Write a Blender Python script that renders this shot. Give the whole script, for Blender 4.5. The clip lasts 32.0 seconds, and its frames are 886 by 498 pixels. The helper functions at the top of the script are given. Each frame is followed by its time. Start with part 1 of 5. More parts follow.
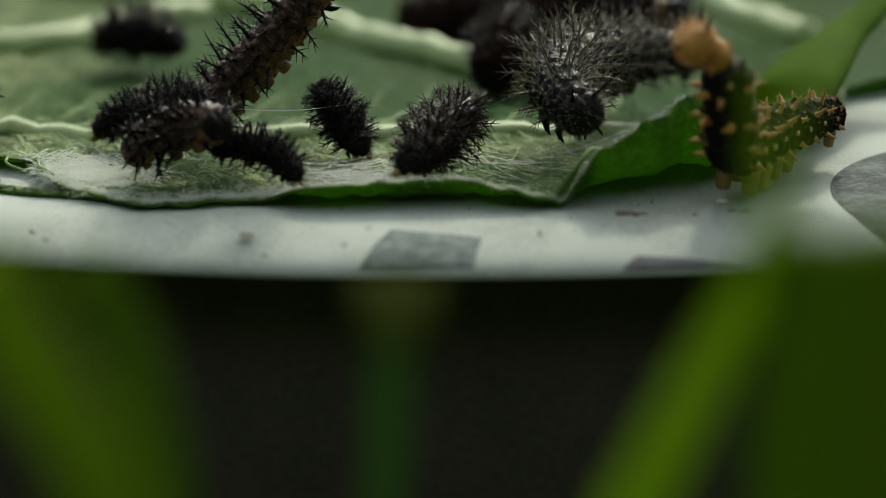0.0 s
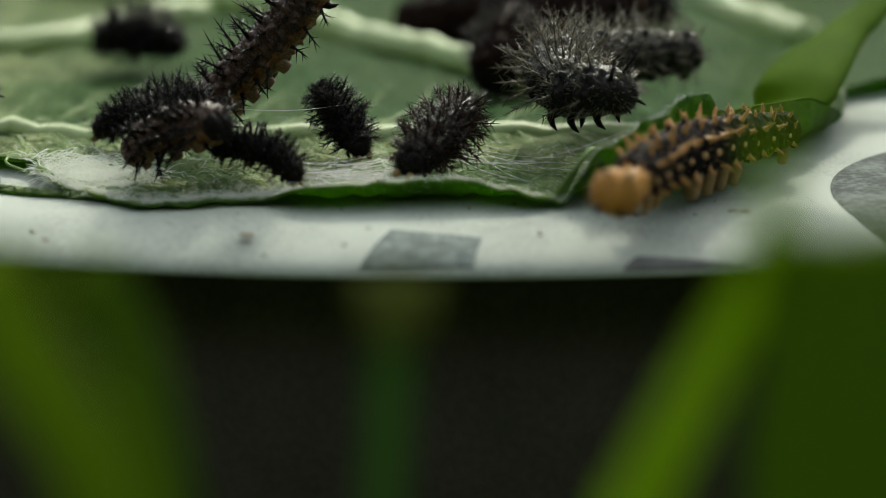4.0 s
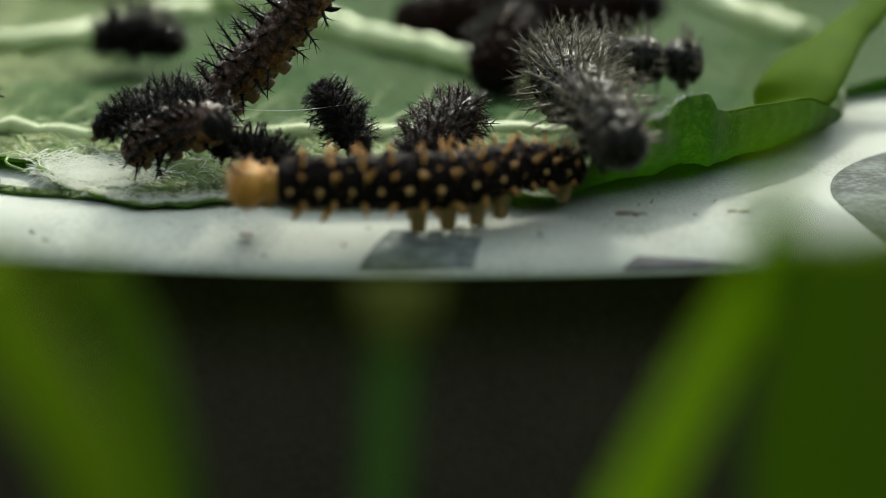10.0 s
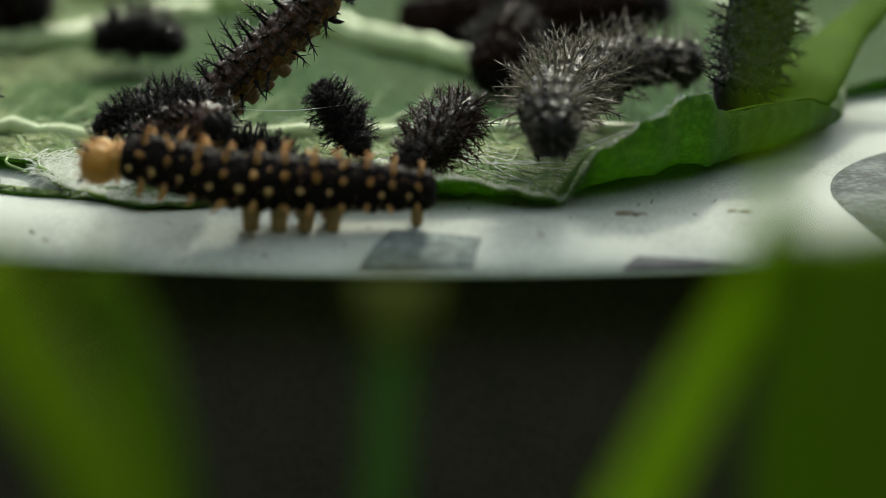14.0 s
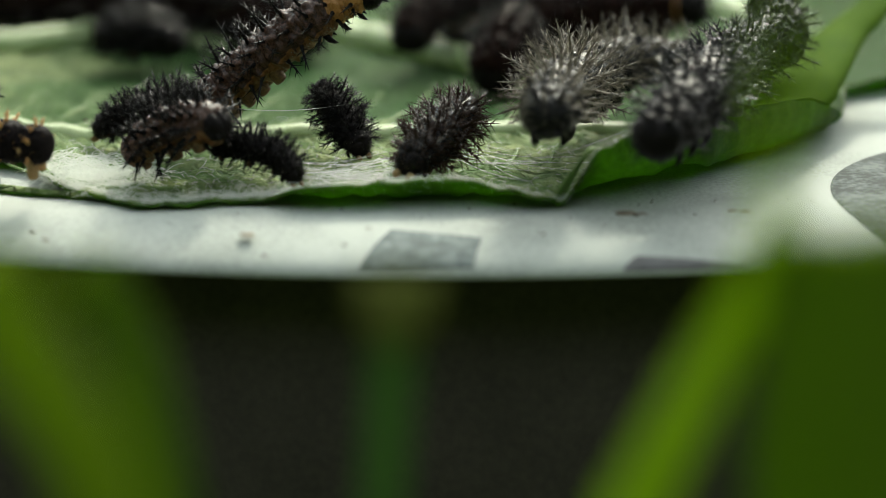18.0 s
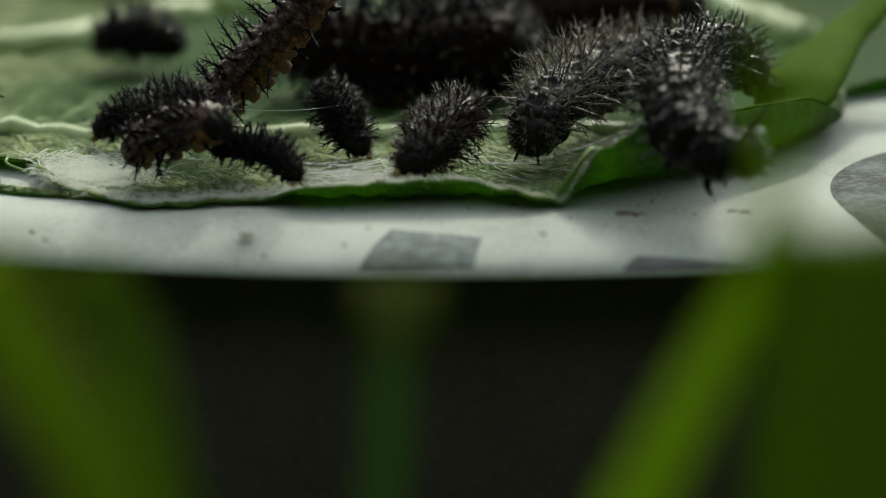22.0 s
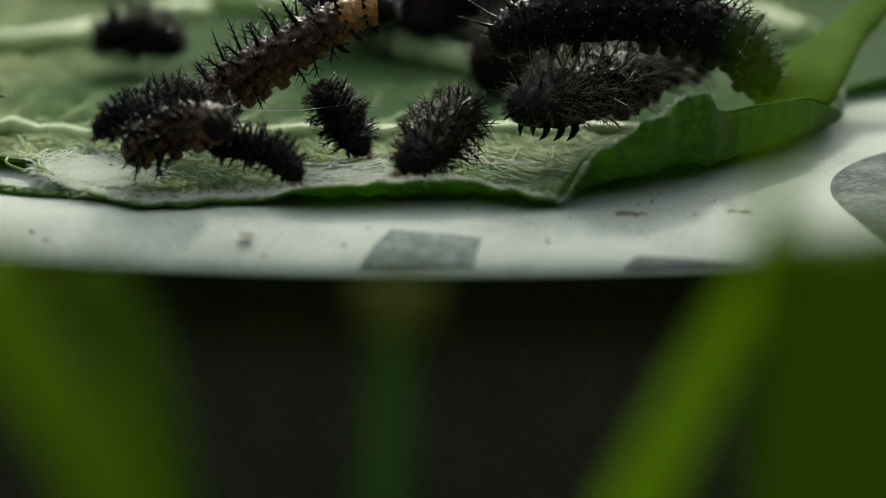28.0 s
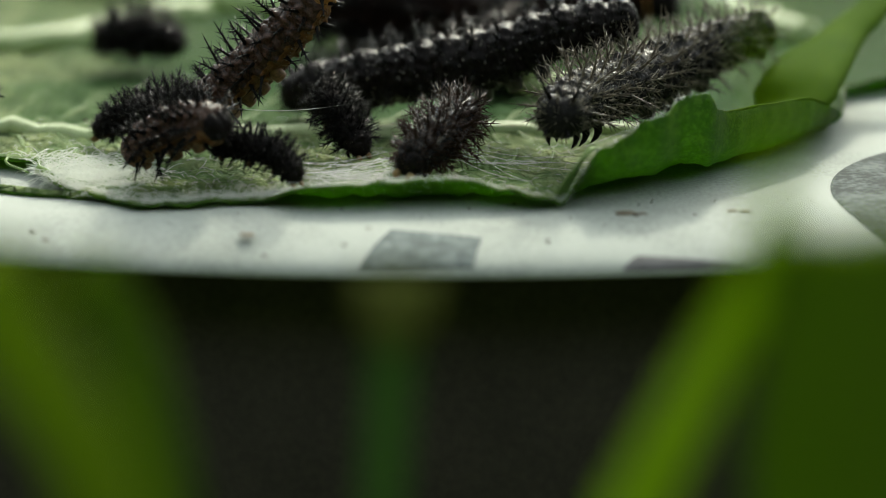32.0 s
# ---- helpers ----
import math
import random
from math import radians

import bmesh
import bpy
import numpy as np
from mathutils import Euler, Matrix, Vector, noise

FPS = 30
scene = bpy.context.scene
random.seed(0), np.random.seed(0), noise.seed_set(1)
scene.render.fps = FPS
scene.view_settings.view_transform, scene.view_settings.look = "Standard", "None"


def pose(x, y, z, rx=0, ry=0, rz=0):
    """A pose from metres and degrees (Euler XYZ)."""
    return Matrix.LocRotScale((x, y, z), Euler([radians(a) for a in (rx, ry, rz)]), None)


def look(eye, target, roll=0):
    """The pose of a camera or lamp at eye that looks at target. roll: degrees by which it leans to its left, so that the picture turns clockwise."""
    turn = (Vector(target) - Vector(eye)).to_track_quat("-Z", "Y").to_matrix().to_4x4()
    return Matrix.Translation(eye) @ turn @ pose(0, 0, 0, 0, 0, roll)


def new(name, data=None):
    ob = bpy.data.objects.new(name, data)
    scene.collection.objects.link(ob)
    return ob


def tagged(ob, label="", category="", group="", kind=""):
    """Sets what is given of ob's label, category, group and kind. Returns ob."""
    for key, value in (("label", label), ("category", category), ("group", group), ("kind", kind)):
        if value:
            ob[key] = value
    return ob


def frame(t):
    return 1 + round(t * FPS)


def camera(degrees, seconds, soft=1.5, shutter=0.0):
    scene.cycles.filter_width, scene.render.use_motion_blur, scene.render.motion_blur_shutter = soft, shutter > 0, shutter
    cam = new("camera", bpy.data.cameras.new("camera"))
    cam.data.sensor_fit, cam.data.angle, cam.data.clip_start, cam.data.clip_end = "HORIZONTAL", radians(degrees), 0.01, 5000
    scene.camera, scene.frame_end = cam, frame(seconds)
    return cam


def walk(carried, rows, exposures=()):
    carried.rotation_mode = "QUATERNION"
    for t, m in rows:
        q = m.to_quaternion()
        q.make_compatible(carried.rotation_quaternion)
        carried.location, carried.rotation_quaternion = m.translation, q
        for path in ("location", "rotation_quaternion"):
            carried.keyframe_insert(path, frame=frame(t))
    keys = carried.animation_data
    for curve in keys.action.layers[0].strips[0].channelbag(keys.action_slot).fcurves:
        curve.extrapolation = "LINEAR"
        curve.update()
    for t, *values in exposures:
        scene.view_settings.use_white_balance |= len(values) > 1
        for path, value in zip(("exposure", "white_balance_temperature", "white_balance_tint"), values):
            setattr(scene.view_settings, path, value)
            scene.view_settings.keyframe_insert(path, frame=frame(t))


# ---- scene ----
# ---- camera: fixed, low over the lid, macro lens with a shallow focus ----
cam = camera(22.0, 32.0, soft=0.65)
cam.data.dof.use_dof = True
cam.data.dof.focus_distance = 0.172
cam.data.dof.aperture_fstop = 17.0
cam.data.dof.aperture_blades = 0
EYE = pose(0.0, -0.165, 0.0394, 75, 0, 0)
walk(cam, [(0.0, EYE), (32.0, EYE)], exposures=[(0, 0.54, 6950, -2), (2, 0.74, 6950, -2), (3.5, 0.74, 6950, -2), (6, 0.84, 6950, -2), (8, 0.96, 6950, -2), (9, 1.11, 6950, -2), (10, 1.08, 6950, -2), (11, 0.96, 6950, -2), (14, 0.94, 6950, -2), (17, 1.19, 6950, -2), (18, 1.29, 6950, -2), (19, 1.21, 6950, -2), (20, 0.89, 6950, -2), (21, 0.72, 6950, -2), (22, 0.61, 6950, -2), (25.5, 0.59, 6950, -2), (28, 0.66, 6950, -2), (30, 0.81, 6950, -2), (31, 0.86, 6950, -2), (32, 1.04, 6950, -2)])

# ---- world, sun ----
world = bpy.data.worlds.new("sky")
scene.world = world
world.use_nodes = True
wn = world.node_tree
sky = wn.nodes.new("ShaderNodeTexSky")
sky.sky_type = "NISHITA"
sky.sun_disc = False
sky.sun_elevation = radians(39)
sky.sun_rotation = radians(12)
sky.altitude = 200
sky.dust_density = 3.0
sky.ozone_density = 0.6
soften = wn.nodes.new("ShaderNodeHueSaturation")
soften.inputs["Saturation"].default_value = 0.35
wn.links.new(sky.outputs[0], soften.inputs["Color"])
wn.links.new(soften.outputs[0], wn.nodes["Background"].inputs[0])
wn.nodes["Background"].inputs[1].default_value = 0.2
sun = new("sun", bpy.data.lights.new("sun", "SUN"))
sun.data.energy = 1.3
sun.data.angle = radians(2.2)
sun.data.color = (1.0, 0.95, 0.88)
sun.matrix_basis = look((0.21, 1.0, 0.83), (0, 0, 0))

CM = 0.01
rng = random.Random(7)


# ---- materials ----
def material(name, dark, light, rough=0.6, scale=900.0, fine=5200.0, bump=0.15, depth=0.0004, spec=0.4,
             translucent=None, sheen=0.0, coat=0.0, gain=0.5, low=0.35, high=0.65, per_object=0.0, net=0.0, painted_shade=False, clouds=0, net_colour=(0.34, 0.43, 0.25)):
    """Two scales of mottling between two colours, fine relief, and light passing through where asked for."""
    m = bpy.data.materials.new(name)
    m.use_nodes = True
    t = m.node_tree
    n, l = t.nodes, t.links
    p = n["Principled BSDF"]
    co = n.new("ShaderNodeTexCoord")
    big = n.new("ShaderNodeTexNoise")
    big.inputs["Scale"].default_value = scale
    big.inputs["Detail"].default_value = 5
    small = n.new("ShaderNodeTexNoise")
    small.inputs["Scale"].default_value = fine
    small.inputs["Detail"].default_value = 4
    for tex in (big, small):
        l.new(co.outputs["Object"], tex.inputs["Vector"])
    add = n.new("ShaderNodeMix")
    add.data_type = "FLOAT"
    add.inputs[0].default_value = gain
    l.new(big.outputs[0], add.inputs[2])
    l.new(small.outputs[0], add.inputs[3])
    ramp = n.new("ShaderNodeValToRGB")
    ramp.color_ramp.elements[0].position, ramp.color_ramp.elements[1].position = low, high
    ramp.color_ramp.elements[0].color, ramp.color_ramp.elements[1].color = (*dark, 1), (*light, 1)
    l.new(add.outputs[0], ramp.inputs[0])
    colour = ramp.outputs[0]
    height = add.outputs[0]
    if net:
        cells = n.new("ShaderNodeTexVoronoi")
        cells.feature = "DISTANCE_TO_EDGE"
        cells.inputs["Scale"].default_value = net
        wob = n.new("ShaderNodeMix")
        wob.data_type = "VECTOR"
        wob.inputs[0].default_value = 0.0025
        l.new(co.outputs["Object"], wob.inputs[4])
        l.new(big.outputs[1], wob.inputs[5])
        l.new(wob.outputs[1], cells.inputs["Vector"])
        line = n.new("ShaderNodeMapRange")
        line.inputs[1].default_value, line.inputs[2].default_value = 0.02, 0.12
        line.inputs[3].default_value, line.inputs[4].default_value = 0.45, 0.0
        l.new(cells.outputs["Distance"], line.inputs[0])
        over = n.new("ShaderNodeMix")
        over.data_type = "RGBA"
        over.inputs[7].default_value = (*net_colour, 1)
        l.new(line.outputs[0], over.inputs[0])
        l.new(colour, over.inputs[6])
        colour = over.outputs[2]
        quilt = n.new("ShaderNodeMath")
        quilt.operation = "MULTIPLY_ADD"
        quilt.inputs[1].default_value = -0.7
        l.new(line.outputs[0], quilt.inputs[0])
        l.new(add.outputs[0], quilt.inputs[2])
        height = quilt.outputs[0]
    if clouds:
        # broad patches where the down is worn off and the blade shows greener
        wide = n.new("ShaderNodeTexNoise")
        wide.inputs["Scale"].default_value = clouds
        wide.inputs["Detail"].default_value = 3
        l.new(co.outputs["Object"], wide.inputs["Vector"])
        bare = n.new("ShaderNodeMapRange")
        bare.interpolation_type = "SMOOTHSTEP"
        bare.inputs[1].default_value, bare.inputs[2].default_value = 0.44, 0.62
        bare.inputs[4].default_value = 0.65
        l.new(wide.outputs[0], bare.inputs[0])
        green = n.new("ShaderNodeMix")
        green.data_type = "RGBA"
        green.inputs[7].default_value = (0.04, 0.13, 0.03, 1)
        l.new(bare.outputs[0], green.inputs[0])
        l.new(colour, green.inputs[6])
        colour = green.outputs[2]
    if painted_shade:
        # a stretch of blade between the ribs, painted deeper green to stand for shade
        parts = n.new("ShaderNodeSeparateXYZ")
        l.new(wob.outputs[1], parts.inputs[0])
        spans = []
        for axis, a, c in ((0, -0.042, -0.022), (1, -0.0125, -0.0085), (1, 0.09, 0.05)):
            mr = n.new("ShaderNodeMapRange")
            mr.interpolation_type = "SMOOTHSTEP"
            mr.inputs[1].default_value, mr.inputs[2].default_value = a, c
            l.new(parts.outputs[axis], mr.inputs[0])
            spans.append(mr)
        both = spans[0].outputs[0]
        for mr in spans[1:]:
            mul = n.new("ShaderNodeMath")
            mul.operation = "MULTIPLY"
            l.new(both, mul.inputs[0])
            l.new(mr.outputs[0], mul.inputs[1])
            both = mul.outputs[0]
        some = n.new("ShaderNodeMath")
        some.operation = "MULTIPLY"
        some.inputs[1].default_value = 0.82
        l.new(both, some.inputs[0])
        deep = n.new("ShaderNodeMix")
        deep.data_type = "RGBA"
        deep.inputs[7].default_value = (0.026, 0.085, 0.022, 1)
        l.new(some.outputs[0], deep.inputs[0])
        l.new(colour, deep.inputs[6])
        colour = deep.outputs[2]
    if per_object:
        info = n.new("ShaderNodeObjectInfo")
        span = n.new("ShaderNodeMapRange")
        span.inputs[3].default_value, span.inputs[4].default_value = 1 - per_object, 1 + per_object
        l.new(info.outputs["Random"], span.inputs[0])
        hsv = n.new("ShaderNodeHueSaturation")
        l.new(span.outputs[0], hsv.inputs["Value"])
        l.new(colour, hsv.inputs["Color"])
        colour = hsv.outputs[0]
    l.new(colour, p.inputs["Base Color"])
    rr = n.new("ShaderNodeMapRange")
    rr.inputs[3].default_value, rr.inputs[4].default_value = max(rough - 0.15, 0.05), min(rough + 0.15, 1)
    l.new(small.outputs[0], rr.inputs[0])
    l.new(rr.outputs[0], p.inputs["Roughness"])
    p.inputs["Specular IOR Level"].default_value = spec
    p.inputs["Coat Weight"].default_value = coat
    p.inputs["Sheen Weight"].default_value = sheen
    if bump:
        b = n.new("ShaderNodeBump")
        b.inputs["Strength"].default_value = bump
        b.inputs["Distance"].default_value = depth
        l.new(height, b.inputs["Height"])
        l.new(b.outputs[0], p.inputs["Normal"])
    if translucent:
        tr = n.new("ShaderNodeBsdfTranslucent")
        tr.inputs[0].default_value = (*translucent[1], 1)
        mix = n.new("ShaderNodeMixShader")
        mix.inputs[0].default_value = translucent[0]
        l.new(p.outputs[0], mix.inputs[1])
        l.new(tr.outputs[0], mix.inputs[2])
        l.new(mix.outputs[0], n["Material Output"].inputs[0])
    return m


LEAF_PALE = material("leaf_downy_side", (0.032, 0.08, 0.024), (0.41, 0.475, 0.225), 0.7, 260, 2000, 1.0, 0.0016, 0.06, (0.35, (0.2, 0.42, 0.08)), low=0.36, high=0.6, net=420, painted_shade=True, clouds=70)
LEAF_GREEN = material("leaf_green_side", (0.012, 0.045, 0.006), (0.15, 0.27, 0.03), 0.5, 1300, 5200, 0.7, 0.0004, 0.2, (0.45, (0.17, 0.34, 0.016)), low=0.45, high=0.64)
VEIN = material("leaf_vein", (0.36, 0.46, 0.22), (0.56, 0.66, 0.38), 0.45, 300, 3000, 0.6, 0.0004, 0.5, (0.25, (0.4, 0.55, 0.15)))
FINE_VEIN = material("leaf_fine_vein", (0.14, 0.23, 0.07), (0.27, 0.37, 0.15), 0.6, 300, 3000, 0.6, 0.0004, 0.3, (0.3, (0.2, 0.38, 0.08)))
STALK = material("leaf_stalk", (0.045, 0.095, 0.006), (0.08, 0.145, 0.012), 0.8, 250, 2500, 0.5, 0.0004, 0.03, (0.25, (0.13, 0.25, 0.014)))
DOWN = material("leaf_hair", (0.8, 0.83, 0.78), (0.93, 0.95, 0.92), 0.25, 500, 3000, 0, spec=0.7, translucent=(0.6, (0.95, 0.97, 0.92)))
SILK = material("silk", (0.7, 0.7, 0.7), (0.85, 0.85, 0.85), 0.3, 500, 3000, 0, spec=0.6)
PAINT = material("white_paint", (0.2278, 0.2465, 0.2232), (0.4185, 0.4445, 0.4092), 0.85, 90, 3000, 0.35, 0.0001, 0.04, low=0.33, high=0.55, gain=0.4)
GREY_PRINT = material("grey_print", (0.09, 0.11, 0.11), (0.27, 0.31, 0.3), 0.75, 900, 4200, 0.3, 0.0001, 0.08, low=0.42, high=0.72)
DARK_PRINT = material("dark_grey_print", (0.024, 0.033, 0.033), (0.12, 0.144, 0.138), 0.75, 380, 1700, 0.3, 0.0001, 0.08, low=0.44, high=0.6)
MAUVE_PRINT = material("faded_print", (0.13, 0.127, 0.13), (0.2, 0.195, 0.2), 0.75, 700, 3600, 0.15, 0.0001, 0.08)
POT = material("black_plastic", (0.05, 0.043, 0.038), (0.076, 0.065, 0.056), 0.8, 150, 1500, 0.2, 0.0003, 0.15)
SOIL = material("ground_soil", (0.015, 0.0225, 0.006), (0.0375, 0.0525, 0.015), 0.9, 30, 300, 0.5, 0.004, 0.2)
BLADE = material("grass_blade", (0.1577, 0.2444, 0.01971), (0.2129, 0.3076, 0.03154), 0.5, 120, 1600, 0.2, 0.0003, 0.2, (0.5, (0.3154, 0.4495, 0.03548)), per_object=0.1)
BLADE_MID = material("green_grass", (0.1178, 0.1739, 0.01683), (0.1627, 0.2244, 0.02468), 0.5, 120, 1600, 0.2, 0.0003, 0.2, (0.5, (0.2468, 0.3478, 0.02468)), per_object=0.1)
# the grass again with shade mixed into its colour
BLADE_SHADE_TONE = material("shade_toned_grass", (0.07344, 0.1275, 0.0102), (0.1071, 0.1683, 0.01632), 0.6, 120, 1600, 0.2, 0.0003, 0.15, (0.5, (0.1428, 0.2295, 0.01224)))
STEM = material("grass_stem", (0.052, 0.125, 0.024), (0.075, 0.165, 0.033), 0.7, 150, 1800, 0.2, 0.0003, 0.05)
SEED = material("seed_head", (0.115, 0.13, 0.03), (0.16, 0.165, 0.045), 0.8, 300, 2500, 0.4, 0.0004, 0.05)
# for the added ring that holds off light from the horizon
SKY_SCREEN = material("sky_screen_green", (0.012, 0.028, 0.006), (0.045, 0.085, 0.02), 0.7, 9.0, 60.0, 0.8, 0.03, 0.15)
FLAKE = material("dry_flake", (0.09, 0.075, 0.055), (0.26, 0.21, 0.15), 0.8, 1500, 6000, 0.3, 0.0002)
DEBRIS = material("debris", (0.03, 0.025, 0.018), (0.12, 0.09, 0.06), 0.8, 1500, 6000, 0.3, 0.0002)

SKIN_BLACK = material("black_skin", (0.0024, 0.0022, 0.0022), (0.0132, 0.0096, 0.0091), 0.26, 5.0, 16.0, 0.8, 0.00012, 0.08)
SKIN_GREY = material("grey_black_skin", (0.003, 0.003, 0.003), (0.018, 0.0165, 0.015), 0.26, 5.0, 16.0, 0.8, 0.00012, 0.09)
SKIN_BROWN = material("brown_skin", (0.0046, 0.003, 0.0026), (0.0974, 0.0464, 0.0315), 0.13, 4.0, 14.0, 0.9, 0.00015, 0.22)
SKIN_UMBER = material("umber_skin", (0.0022, 0.0018, 0.0018), (0.0198, 0.0088, 0.0066), 0.5, 4.0, 14.0, 0.6, 0.00012, 0.02)
BELLY_BROWN = material("rusty_belly", (0.045, 0.0195, 0.0067), (0.255, 0.1125, 0.0375), 0.3, 4.0, 14.0, 0.4, 0.0001, 0.3, (0.2, (0.5, 0.2, 0.05)))
SKIN_VELVET = material("velvet_black_skin", (0.0033, 0.0026, 0.0026), (0.0132, 0.0099, 0.0099), 0.6, 4.0, 14.0, 0.5, 0.0001, 0.03)
SPINE_BLACK = material("black_spine", (0.0016, 0.0016, 0.0016), (0.0066, 0.0053, 0.0053), 0.28, 4.0, 20.0, 0, spec=0.1)
SPINE_BROWN = material("brown_spine", (0.008, 0.005, 0.004), (0.095, 0.042, 0.023), 0.26, 1.6, 6.0, 0, spec=0.25, translucent=(0.15, (0.35, 0.16, 0.07)), low=0.48, high=0.74)
SPINE_DARK = material("dark_grey_spine", (0.0023, 0.0023, 0.0023), (0.0307, 0.0282, 0.0243), 0.22, 1.6, 6.0, 0, spec=0.24, low=0.45, high=0.7)
SPINE_GREY = material("grey_spine", (0.006, 0.006, 0.0055), (0.36, 0.32, 0.24), 0.35, 1.6, 6.0, 0, spec=0.25, translucent=(0.2, (0.6, 0.53, 0.4)), low=0.43, high=0.63)
GLINT_WART = material("glint_wart", (0.25, 0.23, 0.2), (0.5, 0.46, 0.42), 0.15, 4.0, 14.0, 0, spec=0.8)
TAN = material("tan_tubercle", (0.45, 0.2, 0.055), (0.72, 0.42, 0.16), 0.5, 2.5, 12.0, 0.5, 0.00015, 0.4, (0.25, (0.65, 0.4, 0.14)))
ORANGE = material("orange_skin", (0.45, 0.2, 0.035), (0.66, 0.36, 0.09), 0.5, 2.5, 12.0, 0.6, 0.00015, 0.4, (0.2, (0.6, 0.28, 0.06)))
AMBER = material("amber_collar", (0.24, 0.1, 0.025), (0.5, 0.24, 0.07), 0.3, 3.0, 12.0, 0.5, 0.0001, 0.4, (0.2, (0.5, 0.24, 0.06)))
CREAM = material("cream_spot", (0.5, 0.28, 0.1), (0.68, 0.45, 0.21), 0.6, 3.0, 15.0, 0.4, 0.0001, 0.3)
BUFF = material("buff_leg", (0.22, 0.13, 0.055), (0.4, 0.27, 0.13), 0.5, 3.0, 12.0, 0.4, 0.0001, 0.4, (0.3, (0.5, 0.35, 0.15)))
BLACK_LEG = material("black_leg", (0.01, 0.009, 0.008), (0.05, 0.045, 0.035), 0.4, 3.0, 12.0, 0.4, 0.0001, 0.4)
BROWN_LEG = material("brown_leg", (0.07, 0.035, 0.014), (0.2, 0.11, 0.045), 0.5, 3.0, 12.0, 0.4, 0.0001, 0.4)


# ---- mesh tools ----
class Build:
    """Gathers vertices and faces of one mesh."""

    def __init__(self):
        self.v, self.f, self.m = [], [], []

    def tube(self, pts, radii, n=6, mat=0, flat=1.0, cap=True):
        pts = [Vector(p) for p in pts]
        base = len(self.v)
        ref = Vector((0.13, 0.31, 0.94))
        for i, p in enumerate(pts):
            d = (pts[min(i + 1, len(pts) - 1)] - pts[max(i - 1, 0)]).normalized()
            if abs(d.dot(ref)) > 0.95:
                ref = Vector((0.94, 0.13, 0.31))
            a = d.cross(ref).normalized()
            b = a.cross(d)
            for k in range(n):
                w = 2 * math.pi * k / n
                self.v.append(p + a * math.cos(w) * radii[i] + b * math.sin(w) * radii[i] * flat)
        for i in range(len(pts) - 1):
            for k in range(n):
                k2 = (k + 1) % n
                self.f.append((base + i * n + k, base + i * n + k2, base + (i + 1) * n + k2, base + (i + 1) * n + k))
                self.m.append(mat)
        if cap:
            self.f.append(tuple(base + k for k in reversed(range(n))))
            self.f.append(tuple(base + (len(pts) - 1) * n + k for k in range(n)))
            self.m += [mat, mat]

    def needle(self, p, d, length, r, n=4, mat=0, web=None):
        d = Vector(d).normalized()
        a = d.cross(Vector((0.3, 0.5, 0.81))).normalized()
        b = d.cross(a)
        base = len(self.v)
        for k in range(n):
            w = 2 * math.pi * k / n
            self.v.append(Vector(p) + (a * math.cos(w) + b * math.sin(w)) * r)
        self.v.append(Vector(p) + d * length)
        for k in range(n):
            self.f.append((base + k, base + (k + 1) % n, base + n))
            self.m.append(mat)
        if web is not None:
            self.f.append((web, base, base + 1))
            self.m.append(mat)

    def ball(self, c, r, mat=0, n=6, rings=4, stretch=(1, 1, 1), wobble=0.0, rnd=None):
        base = len(self.v)
        c = Vector(c)
        self.v.append(c + Vector((0, 0, r * stretch[2])))
        for i in range(1, rings):
            th = math.pi * i / rings
            for k in range(n):
                w = 2 * math.pi * k / n
                q = 1 + (rnd.uniform(-wobble, wobble) if rnd else 0)
                self.v.append(c + Vector((math.sin(th) * math.cos(w) * stretch[0], math.sin(th) * math.sin(w) * stretch[1],
                                          math.cos(th) * stretch[2])) * r * q)
        self.v.append(c - Vector((0, 0, r * stretch[2])))
        last = len(self.v) - 1
        for k in range(n):
            k2 = (k + 1) % n
            self.f.append((base, base + 1 + k, base + 1 + k2))
            self.f.append((last, last - n + k2, last - n + k))
            self.m += [mat, mat]
        for i in range(rings - 2):
            for k in range(n):
                k2 = (k + 1) % n
                o = base + 1 + i * n
                self.f.append((o + k, o + n + k, o + n + k2, o + k2))
                self.m.append(mat)

    def grid(self, rows, mat=0, flip=False):
        base, w = len(self.v), len(rows[0])
        for r in rows:
            self.v += [Vector(p) for p in r]
        for i in range(len(rows) - 1):
            for k in range(w - 1):
                q = (base + i * w + k, base + i * w + k + 1, base + (i + 1) * w + k + 1, base + (i + 1) * w + k)
                self.f.append(q[::-1] if flip else q)
                self.m.append(mat)

    def mesh(self, name, mats, smooth=True):
        me = bpy.data.meshes.new(name)
        me.from_pydata([tuple(p) for p in self.v], [], self.f)
        for m in mats:
            me.materials.append(m)
        me.polygons.foreach_set("material_index", self.m)
        me.polygons.foreach_set("use_smooth", [smooth] * len(self.f))
        me.update()
        return me


def part(name, me, parent, label=""):
    ob = new(name, me)
    ob.parent = parent
    if label:
        tagged(ob, label)
    return ob


def empty(name, at=(0, 0, 0)):
    ob = new(name)
    ob.location = at
    ob.empty_display_size = 0.002
    return ob


